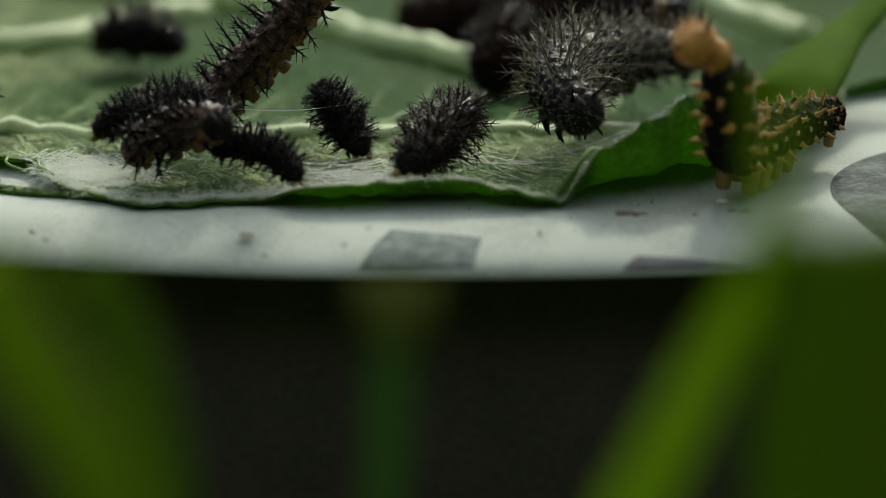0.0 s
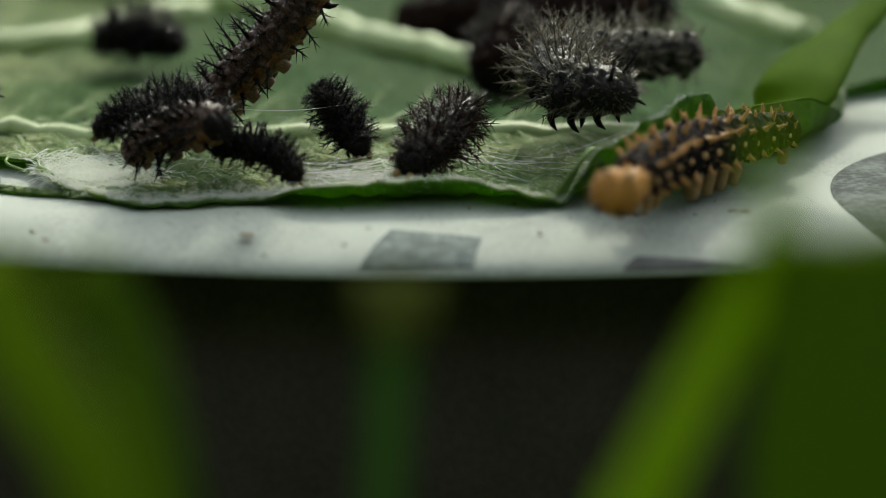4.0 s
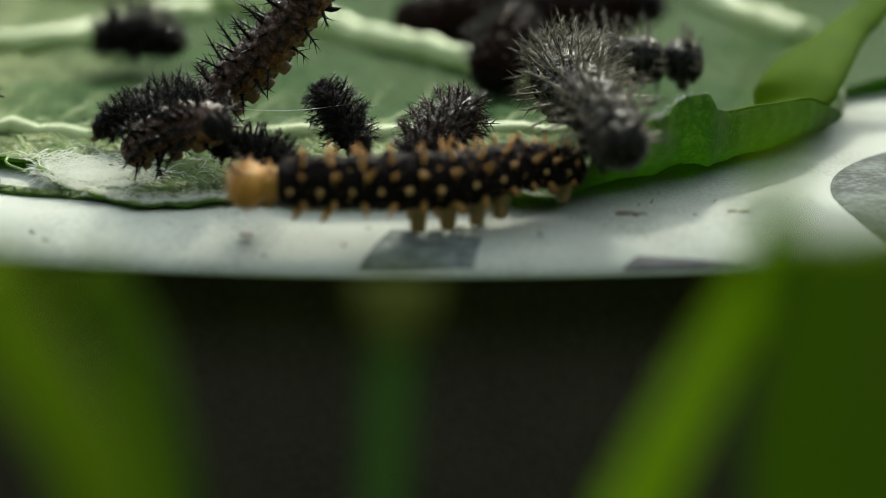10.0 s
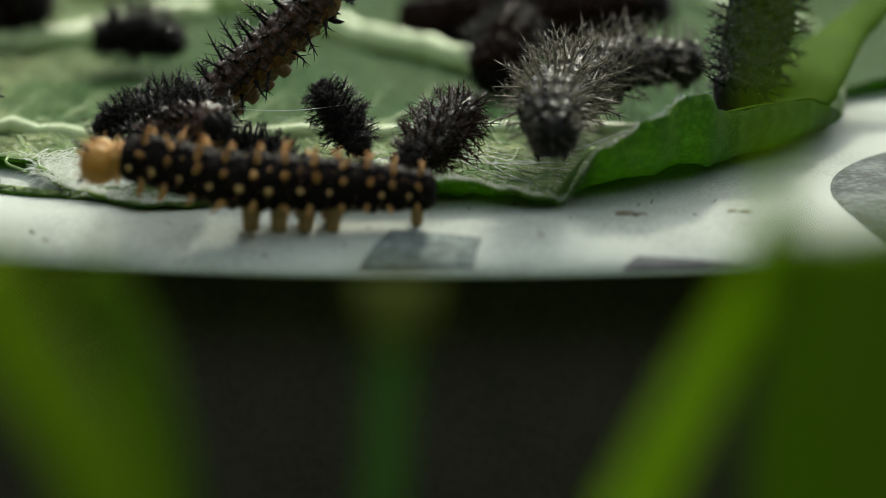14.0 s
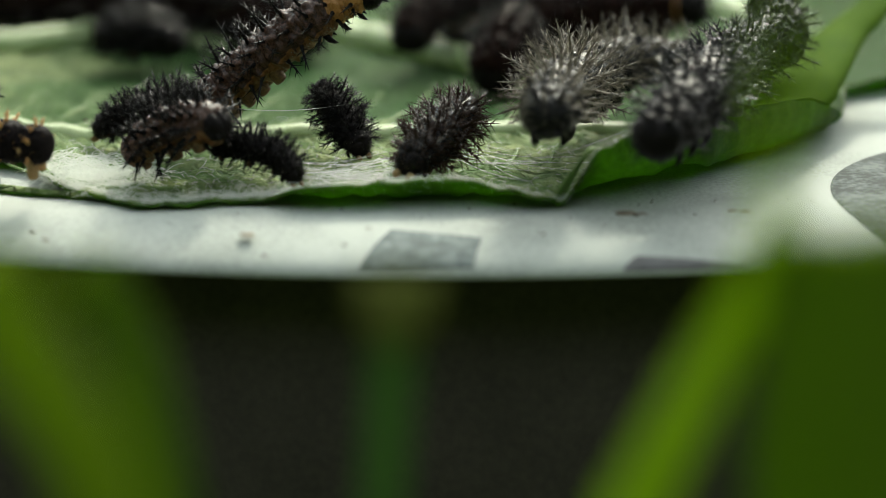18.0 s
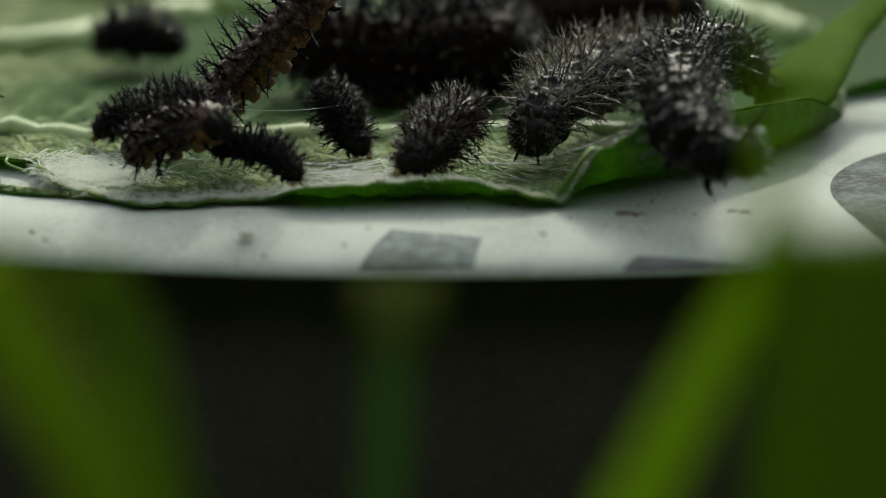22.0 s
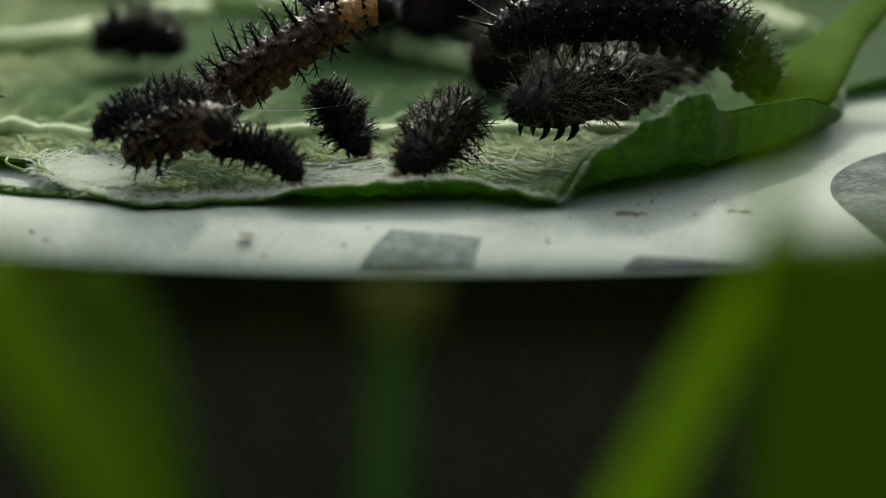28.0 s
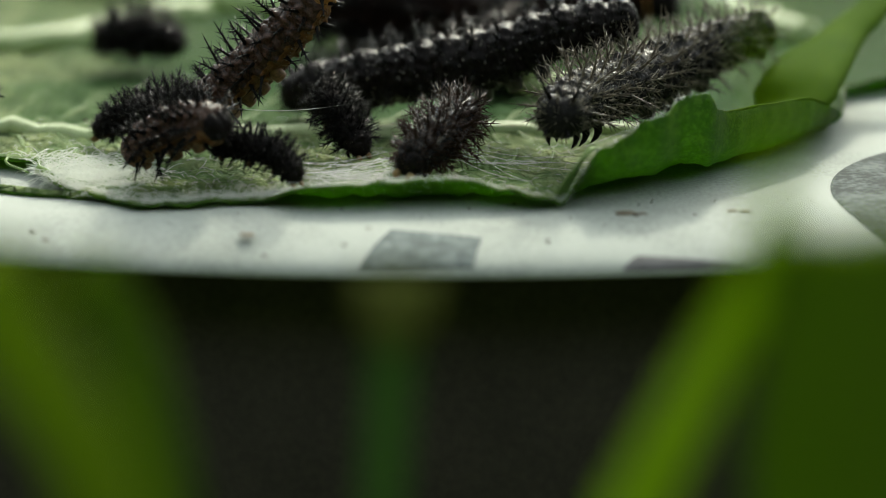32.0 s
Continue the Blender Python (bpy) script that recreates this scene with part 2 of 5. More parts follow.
def smooth_line(pts, count):
    """Points at even steps along a soft curve through pts."""
    p = [Vector(q) for q in pts]
    p = [p[0] * 2 - p[1]] + p + [p[-1] * 2 - p[-2]]
    dense = []
    for i in range(1, len(p) - 2):
        a, b, c, d = p[i - 1:i + 3]
        for s in range(14):
            u = s / 14
            dense.append(0.5 * ((2 * b) + (c - a) * u + (2 * a - 5 * b + 4 * c - d) * u * u + (3 * b - a - 3 * c + d) * u ** 3))
    dense.append(p[-2])
    run = [0.0]
    for i in range(1, len(dense)):
        run.append(run[-1] + (dense[i] - dense[i - 1]).length)
    out, j = [], 0
    for k in range(count):
        want = run[-1] * k / (count - 1)
        while j < len(run) - 2 and run[j + 1] < want:
            j += 1
        u = (want - run[j]) / max(run[j + 1] - run[j], 1e-9)
        out.append(dense[j].lerp(dense[j + 1], u))
    return out


def blend(knots, x):
    """Smooth interpolation in rows (x, value, ...)."""
    if x <= knots[0][0]:
        return knots[0][1:]
    for a, b in zip(knots, knots[1:]):
        if x <= b[0]:
            u = (x - a[0]) / (b[0] - a[0])
            u = u * u * (3 - 2 * u) * 0.5 + u * 0.5
            return tuple(p + (q - p) * u for p, q in zip(a[1:], b[1:]))
    return knots[-1][1:]


# ---- ground, pot and lid ----
def make_ground():
    b = Build()
    size = [0.0, 0.25, 0.6, 1.5, 4, 12, 40, 150, 600, 3000]
    xs = sorted({-s for s in size} | set(size))
    b.grid([[(x, y, -0.26 + (0.012 * noise.noise(Vector((x * 9, y * 9, 0))) if abs(x) + abs(y) < 3 else 0)) for x in xs] for y in xs])
    tagged(new("ground", b.mesh("ground", [SOIL])), "dark soil and short turf in deep shade", "ground", kind="structure")


LID_C, LID_R = Vector((-0.0003, 0.1107, 0.0)), 0.1283
LIP, LIP_H = 0.0095, 0.0021


def lid_height(r):
    """The plate is flat and rounds off at its lip."""
    e = min(max(r - (LID_R - LIP), 0.0) / LIP, 1.0)
    return -LIP_H + LIP_H * math.sqrt(1 - e * e)


def turned(profile, steps, mat=0):
    b = Build()
    b.grid([[(math.cos(2 * math.pi * k / steps) * r, math.sin(2 * math.pi * k / steps) * r, z) for k in range(steps + 1)] for r, z in profile], mat, flip=True)
    return b


def make_pot():
    lid = empty("pot_lid", LID_C)
    tagged(lid, "round white painted lid, scuffed, with faded grey printing", "lid")
    prof = [(0.0001, 0.0)] + [(LID_R * k / 12, 0.0) for k in range(1, 12)]
    prof = [p for p in prof if p[0] < LID_R - LIP - 0.0005]
    prof += [(LID_R - LIP + LIP * math.sin(a), -LIP_H + LIP_H * math.cos(a)) for a in [radians(94) * k / 18 for k in range(19)]]
    prof += [(LID_R - 0.006, -0.0022), (0.0001, -0.0022)]
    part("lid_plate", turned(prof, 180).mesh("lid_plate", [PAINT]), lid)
    # printed bars that run over the rim, and a printed disc
    def patch(name, pts, mat):
        b = Build()
        pts = [Vector((x * CM, y * CM, 0)) - LID_C for x, y in pts]
        mid = sum(pts, Vector()) / len(pts)
        if len(pts) == 4:
            rows = [[pts[0].lerp(pts[1], u / 10).lerp(pts[3].lerp(pts[2], u / 10), w / 16) for u in range(11)] for w in range(17)]
        else:
            rows = [[mid.lerp(p, w / 16) for p in pts + pts[:1]] for w in range(17)]
        inside = LID_R - 0.00005
        rows = [[p * min(1.0, inside / math.hypot(p.x, p.y)) for p in r] for r in rows]
        for h in (0.00001, 0.00009):
            b.grid([[Vector((p.x, p.y, lid_height(math.hypot(p.x, p.y)) + h)) for p in r] for r in rows], 0, flip=len(pts) == 4)
        return part(name, b.mesh(name, [mat]), lid, "worn grey printed mark")
    patch("printed_bar", [(-0.356, -1.221), (0.267, -1.373), (0.205, -1.723), (-0.563, -1.72)], GREY_PRINT)
    patch("printed_bar", [(1.318, -1.582), (1.786, -1.585), (2.095, -1.587), (1.182, -1.723)], MAUVE_PRINT)
    patch("printed_disc", [(5.35 + 2.5 * math.cos(a), -0.35 + 2.2 * math.sin(a)) for a in [2 * math.pi * k / 72 for k in range(72)]], DARK_PRINT)
    pot = empty("plant_pot", (LID_C.x, LID_C.y, -0.26))
    tagged(pot, "black plastic plant pot standing on the ground", "pot")
    zs = [0.0, 0.004, 0.05, 0.12, 0.2, 0.2345, 0.236, 0.2562]
    part("pot_wall", turned([(0.0001, 0)] + [(0.104 + 0.06 * z, z) for z in zs[:6]], 120).mesh("pot_wall", [POT]), pot)
    part("pot_rim", turned([(0.1, 0.234), (0.1195, 0.2342), (0.1205, 0.236), (0.1205, 0.256), (0.119, 0.2576), (0.1, 0.2576)], 120).mesh("pot_rim", [POT]), pot)
    return lid


def make_backdrop():
    """Unseen ring added round the pot to dim the low sky, lower sunward."""
    b = Build()
    rows = []
    for k in range(13):
        row = []
        for i in range(181):
            a = 2 * math.pi * (i % 180) / 180
            d = Vector((math.cos(a), math.sin(a), 0))
            r = 3.0 + 0.35 * noise.noise(d * 4 + Vector((0, 0, k * 0.5))) + 0.15 * noise.noise(d * 14 + Vector((0, 0, k))) + (0.5 * max(k - 9, 0) / 3) ** 2
            top = 1.55 - 0.55 * d.y + 0.3 * noise.noise(d * 3.0) + 0.2 * noise.noise(d * 11.0)
            row.append((d.x * r, d.y * r, -0.3 + top * min(k / 9, 1)))
        rows.append(row)
    b.grid(rows, 0, flip=True)
    tagged(new("backdrop", b.mesh("backdrop", [SKY_SCREEN])), "unseen dark green screen added all round to cut low sky light", "hedge", kind="structure")


make_ground()
make_backdrop()
LID = make_pot()


# ---- the leaf, downy side up, its near margin curled ----
RIM = [(-6.5, 0.5, 0.12, 0.3), (-3.4, 0.5, 0.12, 0.3), (-3.05, 0.28, 0.14, 0.3), (-2.98, -0.08, 0.14, 0.2), (-2.8, -0.35, 0.1, 0.2), (-2.5, -0.52, 0.06, 0.3), (-2.15, -0.78, 0.06, 0.3), (-1.3, -0.62, 0.07, 0.3), (-0.95, -0.8, 0.19, 0.22),
       (0.12, -0.75, 0.24, 0.25), (0.5, -0.74, 0.14, 0.25), (0.86, -0.74, 0.05, 0.25), (1.1, -0.72, 0.44, 0.5), (1.5, -0.5, 0.6, 0.7), (1.75, -0.25, 0.72, 0.75),
       (1.92, -0.15, 0.7, 0.7), (1.98, -0.05, 0.58, 0.6), (2.1, 0.2, 0.51, 0.5), (2.4, 0.5, 0.5, 0.5), (2.85, 0.95, 0.47, 0.55), (3.05, 1.3, 0.36, 0.6), (3.2, 1.6, 0.24, 0.7), (3.32, 2.2, 0.15, 0.8), (3.52, 3.2, 0.15, 0.8), (4.2, 3.6, 0.2, 0.6), (5.2, 4.3, 0.2, 0.8)]
BULGE = [(0.9, 0.0), (1.15, 0.12), (1.5, 0.28), (1.9, 0.34), (2.2, 0.26), (2.6, 0.22), (3.1, 0.15), (3.6, 0.05), (4.2, 0.0)]


def leaf_height(x, y):
    ry, rz, soft = blend(RIM, x)
    w = max(y - ry, 0.0)
    calm = min(w / 2.2, 1.0) ** 2 if x > 0.9 else 1.0
    inner = 0.06 - 0.03 * (1 - calm) + 0.012 * max(y, 0) * calm + calm * (0.035 * noise.noise(Vector((x * 1.1, y * 1.1, 3.0))) + 0.05 * noise.noise(Vector((x * 3.0, y * 3.0, 7.0))) + 0.04 * noise.noise(Vector((x * 7.0, y * 7.0, 9.0))))
    inner = max(inner, 0.035)
    steep = min(max((x - 0.95) / 0.35, 0.0), 1.0)
    return inner + (rz - inner) * ((1 - steep) * math.exp(-(w / soft) ** 2 * 1.4) + steep * math.exp(-(w / soft) * 1.7))


def make_leaf():
    leaf = empty("leaf", (0, 0.03, 0.0005))
    tagged(leaf, "large green leaf lying downy side up, curled nibbled margin", "leaf")
    o = leaf.location
    top, low = [], []
    ws = [0.0, 0.012, 0.03, 0.055, 0.085, 0.12, 0.16, 0.2, 0.25, 0.3, 0.36, 0.43, 0.5, 0.58, 0.66, 0.75, 0.85, 0.95, 1.05] + [1.15 + 0.16 * k for k in range(60)]
    for w in ws:
        a, c = [], []
        for k in range(330):
            x = -6.3 + 11.4 * k / 329
            ry = blend(RIM, x)[0]
            jag = 0.05 * noise.noise(Vector((x * 4.0, 0, 1.5))) + 0.035 * noise.noise(Vector((x * 11.0, 0, 2.5)))
            jx = 0.03 * noise.noise(Vector((x * 7.0, 3, 2.5)))
            fade = math.exp(-w * 4)
            soft = blend(RIM, x)[2]
            bulge = blend(BULGE, x)[0] * math.sin(math.pi * min(w / (3.2 * soft), 1.0) ** 0.6) ** 1.2
            y = ry + w + jag * fade - bulge
            z = leaf_height(x, ry + w) + fade * (0.03 * noise.noise(Vector((x * 6.0, 5, 2.5))))
            z += 0.09 * blend(RIM, x)[1] * math.exp(-w * 0.8) * (noise.noise(Vector((x * 5.0, w * 6.0, 11.0))) + 0.6 * noise.noise(Vector((x * 13.0, w * 13.0, 12.0))))
            z = max(z, 0.03)
            p = Vector((x + jx * fade, y, z)) * CM - o
            a.append(p)
        top.append(a)
    for i in range(len(top)):
        row = []
        for k in range(330):
            du = top[i][min(k + 1, 329)] - top[i][max(k - 1, 0)]
            dw = top[min(i + 1, len(top) - 1)][k] - top[max(i - 1, 0)][k]
            q = top[i][k] - du.cross(dw).normalized() * 0.00024
            row.append(q)
        low.append(row)
    b = Build()
    b.grid(top, 0)
    b.grid(low, 1, flip=True)
    edge = [[p for p in top[0]], [p for p in low[0]]]
    b.grid(edge, 1, flip=True)
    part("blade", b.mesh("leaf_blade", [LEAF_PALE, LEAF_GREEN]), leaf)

    def vein(pts, r0, r1, lift=0.0, mat=VEIN):
        pts = smooth_line([(x, y, 0) for x, y in pts], 40)
        v = Build()
        line = [Vector((p.x, p.y, leaf_height(p.x, p.y) + lift)) * CM - o for p in pts]
        v.tube(line, [(r0 + (r1 - r0) * k / 39) * CM * (1 + 0.08 * noise.noise(Vector((k * 0.4, r0 * 50, 0)))) for k in range(40)], 10)
        part("vein", v.mesh("vein", [mat]), leaf, "raised pale green vein")

    vein([(-6, 1.5), (-3.5, 1.5), (-1.2, 1.48), (0.9, 1.6), (1.6, 1.7)], 0.11, 0.09, -0.02)
    vein([(-6, 4.3), (-4.0, 5.1), (-3.2, 6.2), (-2.5, 7.2)], 0.15, 0.13, 0.06)
    vein([(-4.5, 8.6), (-3.0, 7.9), (-1.7, 7.1), (-1.0, 5.8), (0.25, 4.1), (1.2, 2.6)], 0.19, 0.13, 0.08)
    vein([(2.3, 9.6), (2.6, 8.9), (3.0, 7.24), (3.3, 6.4), (3.56, 5.5)], 0.15, 0.17, 0.03)
    vein([(-3.0, -0.05), (-2.7, -0.2), (-2.3, -0.3), (-1.9, -0.32)], 0.035, 0.02, 0.0, FINE_VEIN)
    for k in range(16):
        x = -5.2 + 0.42 * k + rng.uniform(-0.1, 0.1)
        vein([(x, 1.5), (x + 0.25, 0.9), (x + 0.2, 0.35), (x + 0.45, -0.1)], 0.022, 0.008, -0.009, FINE_VEIN)
        vein([(x, 1.5), (x + 0.4, 2.4), (x + 0.6, 3.5)], 0.03, 0.012, -0.012, FINE_VEIN)
    # a sliver of the margin, bitten loose
    sl = Build()
    rows = []
    for w in range(7):
        rows.append([Vector((-6.2 + 4.1 * k / 80, -0.52 + 0.3 * min((80 - k) / 24, 1.4) ** 1.5 + 0.13 * w / 6 * math.sin(math.pi * min((80 - k) / 60, 0.5)) + 0.03 * noise.noise(Vector((k * 0.25, w * 0.2, 0))),
                             0.03 + 0.03 * math.sin(math.pi * w / 6) + 0.012 * noise.noise(Vector((k * 0.3, w * 0.5, 4))))) * CM - o for k in range(81)])
    sl.grid(rows, 0)
    sl.grid([[p - Vector((0, 0, 0.00022)) for p in r] for r in rows], 1, flip=True)
    sl.grid([rows[0], [p - Vector((0, 0, 0.00022)) for p in rows[0]]], 1, flip=True)
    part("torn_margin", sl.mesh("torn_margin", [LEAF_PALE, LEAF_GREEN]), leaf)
    # the edge of the margin where it runs up to the stalk
    e = Build()
    e.tube([Vector((x, blend(RIM, x)[0] - 0.01, leaf_height(x, blend(RIM, x)[0]) + 0.012)) * CM - o for x in [2.02 + 1.05 * k / 29 for k in range(30)]],
           [(0.012 + 0.004 * noise.noise(Vector((k * 0.6, 1, 0)))) * CM for k in range(30)], 7)
    part("margin_edge", e.mesh("margin_edge", [STALK]), leaf, "bright green edge of the leaf margin")
    # the corner of the margin, folded over so that its downy face shows
    f = Build()
    pts = smooth_line([(0.814, -0.56, 0.006), (0.867, -0.6, 0.129), (0.954, -0.6, 0.278), (1.048, -0.55, 0.399), (1.107, -0.45, 0.394)], 24)
    f.tube([p * CM - o for p in pts], [(0.015 + 0.042 * math.sin(math.pi * min(k / 23, 0.8) ** 0.8) + 0.006 * noise.noise(Vector((k * 0.7, 3, 0)))) * CM for k in range(24)], 8, flat=0.3)
    part("folded_corner", f.mesh("folded_corner", [FINE_VEIN]), leaf, "pale folded leaf corner")
    # the stalk side of the leaf, rolled and bright green
    s = Build()
    pts = smooth_line([(2.175, 1.2, 0.258), (2.485, 1.35, 0.282), (2.764, 1.5, 0.27), (2.879, 1.7, 0.421), (3.104, 2.2, 0.548), (3.449, 2.8, 0.694), (3.945, 3.4, 0.973)], 30)
    s.tube([p * CM - o for p in pts], [(blend(((0.0, 0.06), (0.12, 0.2), (0.26, 0.35), (0.45, 0.33), (0.68, 0.24), (1.0, 0.2)), k / 29)[0] + 0.02 * noise.noise(Vector((k * 0.5, 0, 0)))) * CM for k in range(30)], 14, flat=0.3)
    part("stalk", s.mesh("stalk", [STALK]), leaf, "thick bright green leaf stalk")
    # down on the underside, thick at the nibbled corner
    h = Build()
    for k in range(7400):
        if k < 2300:
            x, y = rng.gauss(-2.7, 0.26), rng.gauss(0.02, 0.26)
        elif k < 3500:
            x, y = rng.gauss(-0.45, 0.22), rng.gauss(-0.2, 0.2)
        elif 6400 <= k:
            x = rng.uniform(-2.7, -1.1)
            y = blend(RIM, x)[0] + abs(rng.gauss(0.05, 0.2))
        elif k < 5000:
            x, y = rng.uniform(-3.4, 2.0), rng.uniform(-0.7, 1.9)
        else:
            x = rng.uniform(-2.4, 0.9)
            y = blend(RIM, x)[0] + abs(rng.gauss(0, 0.12))
        if y < blend(RIM, x)[0] + 0.02:
            continue
        p = Vector((x, y, leaf_height(x, y) - 0.005))
        a, turn = rng.uniform(0, 6.28), rng.uniform(-1.6, 1.6)
        step = rng.uniform(0.02, 0.06) if k < 2300 else rng.uniform(0.008, 0.022)
        pts, rise = [p.copy()], rng.uniform(0.2, 0.9)
        for q in range(4):
            p = p + Vector((math.cos(a), math.sin(a), rise)) * step
            a, rise = a + turn * 0.5, rise - 0.3
            pts.append(p.copy())
        h.tube([q * CM - o for q in pts], [q * (2.2 if k < 900 else 1.3 if k < 2300 or k >= 6400 else 1.0) for q in (0.000017, 0.000016, 0.000014, 0.000011, 0.000006)], 3, cap=False)
    for k in range(900):
        x = rng.uniform(-2.9, 2.0)
        ry, rz, soft = blend(RIM, x)
        p = Vector((x, ry + rng.uniform(0, 0.05), rz))
        d = Vector((rng.uniform(-1, 1), rng.uniform(-1, 0.3), rng.uniform(-0.1, 1))).normalized()
        h.needle(p * CM - o, d, rng.uniform(0.02, 0.065) * CM, 0.000016, 3)
    tagged(part("down", h.mesh("down", [DOWN]), leaf, "fine whitish leaf hairs"), kind="stuff")
    return leaf


LEAF = make_leaf()


# ---- silk threads spun across the leaf ----
def make_silk():
    web = empty("silk_web", (-0.006, 0.0, 0.002))
    tagged(web, "loose white silk threads spun over the leaf", "silk")
    ends = [((-1.15, -0.35, 0.16), (-0.35, -0.3, 0.2)), ((-1.1, -0.2, 0.2), (-0.4, -0.35, 0.16)), ((-1.2, -0.1, 0.12), (-0.3, 0.0, 0.2)),
            ((-0.9, -0.4, 0.12), (-0.6, 0.2, 0.15)),
            ((-1.05, -0.3, 0.14), (-0.2, -0.2, 0.15)), ((-1.0, -0.15, 0.1), (-0.55, -0.4, 0.2)), ((-0.7, -0.3, 0.14), (-0.3, -0.1, 0.26)), ((0.55, -0.5, 0.3), (1.35, -0.1, 0.45))]
    ends += [((rng.gauss(-0.95, 0.15), rng.gauss(-0.2, 0.15), rng.uniform(0.1, 0.2)), (rng.gauss(-0.4, 0.15), rng.gauss(-0.2, 0.2), rng.uniform(0.1, 0.26))) for k in range(40)]
    ends += [((rng.gauss(0.1, 0.1), rng.gauss(0.5, 0.15), rng.uniform(0.1, 0.2)), (rng.gauss(0.6, 0.2), rng.gauss(0.1, 0.2), rng.uniform(0.1, 0.3))) for k in range(10)]
    ends += [((-1.55, 0.2, 0.55), (-0.75, 0.6, 0.5))]
    for a, c in ends:
        thick = 0.00001 if a[0] < -1.5 else 0.000017
        b = Build()
        pts = [Vector(a).lerp(Vector(c), k / 8) - Vector((0, 0, 0.03 * math.sin(math.pi * k / 8))) for k in range(9)]
        b.tube([p * CM - web.location for p in pts], [thick] * 9, 3)
        part("silk_thread", b.mesh("silk_thread", [SILK]), web)


make_silk()


# ---- grass in front of the pot ----
def tuft(name, foot, label):
    ob = empty(name, Vector(foot) * CM)
    return tagged(ob, label, "grass", group="grass before the pot")


def blade(parent, name, line, widths, mat, label="", crease=0.25, rooted=True):
    """A creased strip from the ground to its tip, through a line in centimetres."""
    line = [Vector(p) for p in line]
    lean = (line[1] - line[0]) / max(line[1].z - line[0].z, 0.1)
    while rooted and line[0].z > -25.8:
        lean *= 0.72
        step = min(3.0, line[0].z + 25.9)
        line.insert(0, line[0] - Vector((lean.x * step, lean.y * step, step)))
    pts = smooth_line(line, 70)
    top, low = [], []
    for i, p in enumerate(pts):
        w = blend(widths, i / 69)[0]
        d = (pts[min(i + 1, 69)] - pts[max(i - 1, 0)]).normalized()
        side = d.cross(Vector((0, 1, 0.2))).normalized()
        out = side.cross(d)
        top.append([(p + side * w * s * 0.5 - out * w * crease * (1 - abs(s))) * CM - parent.location for s in (-1, -0.6, -0.2, 0, 0.2, 0.6, 1)])
        low.append([(p + side * w * s * 0.5 - out * w * crease * (1 - abs(s)) + out * 0.025) * CM - parent.location for s in (-1, -0.6, -0.2, 0, 0.2, 0.6, 1)])
    b = Build()
    b.grid(top, 0)
    b.grid(low, 0, flip=True)
    b.grid([[r[0] for r in top], [r[0] for r in low]], 0)
    b.grid([[r[-1] for r in low], [r[-1] for r in top]], 0)
    return part(name, b.mesh(name, [mat]), parent, label)


TUFT_A = tuft("grass_tuft", (1.1, -8.5, -25.95), "tuft of long bright green grass, leaning")
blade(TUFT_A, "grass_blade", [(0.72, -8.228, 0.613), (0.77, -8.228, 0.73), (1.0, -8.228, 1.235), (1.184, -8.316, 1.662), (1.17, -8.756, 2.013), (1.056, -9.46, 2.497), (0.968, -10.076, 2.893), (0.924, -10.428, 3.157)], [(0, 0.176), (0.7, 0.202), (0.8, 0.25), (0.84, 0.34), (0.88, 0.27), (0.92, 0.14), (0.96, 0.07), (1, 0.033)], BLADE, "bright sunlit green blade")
blade(TUFT_A, "grass_blade", [(1.5, -8.492, 0.808), (1.482, -8.492, 1.213), (1.467, -8.492, 1.542), (1.441, -8.492, 1.886)], [(0, 0.44), (0.8, 0.792), (0.97, 0.704), (1, 0.528)], BLADE_SHADE_TONE, "broad green blade, toned dark for shade")
TUFT_B = tuft("grass_tuft", (-1.4, -8.9, -25.95), "tuft of green grass blades bending sideways")
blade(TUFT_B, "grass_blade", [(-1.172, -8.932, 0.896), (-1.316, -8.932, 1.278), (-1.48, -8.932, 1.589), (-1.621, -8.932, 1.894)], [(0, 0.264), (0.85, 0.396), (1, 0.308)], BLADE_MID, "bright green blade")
blade(TUFT_B, "grass_blade", [(-1.095, -8.316, 0.648), (-1.121, -8.316, 1.129), (-1.215, -8.316, 1.487), (-1.333, -8.316, 1.706)], [(0, 0.264), (0.9, 0.44), (1, 0.176)], BLADE_SHADE_TONE, "green blade, toned dark for shade")
TUFT_C = tuft("flowering_grass", (-0.3, -7.5, -25.95), "dark green grass stem with a brownish tip")
blade(TUFT_C, "stem", [(-0.26, -7.524, 0.329), (-0.233, -7.524, 0.758), (-0.208, -7.524, 1.103), (-0.195, -7.524, 1.249)], [(0, 0.13), (0.9, 0.15), (1, 0.18)], STEM)
blade(TUFT_C, "seed_head", [(-0.198, -7.612, 1.155), (-0.188, -7.612, 1.347), (-0.187, -7.612, 1.471)], [(0, 0.13), (0.4, 0.3), (0.8, 0.34), (1, 0.24)], SEED, "brownish tip", rooted=False)


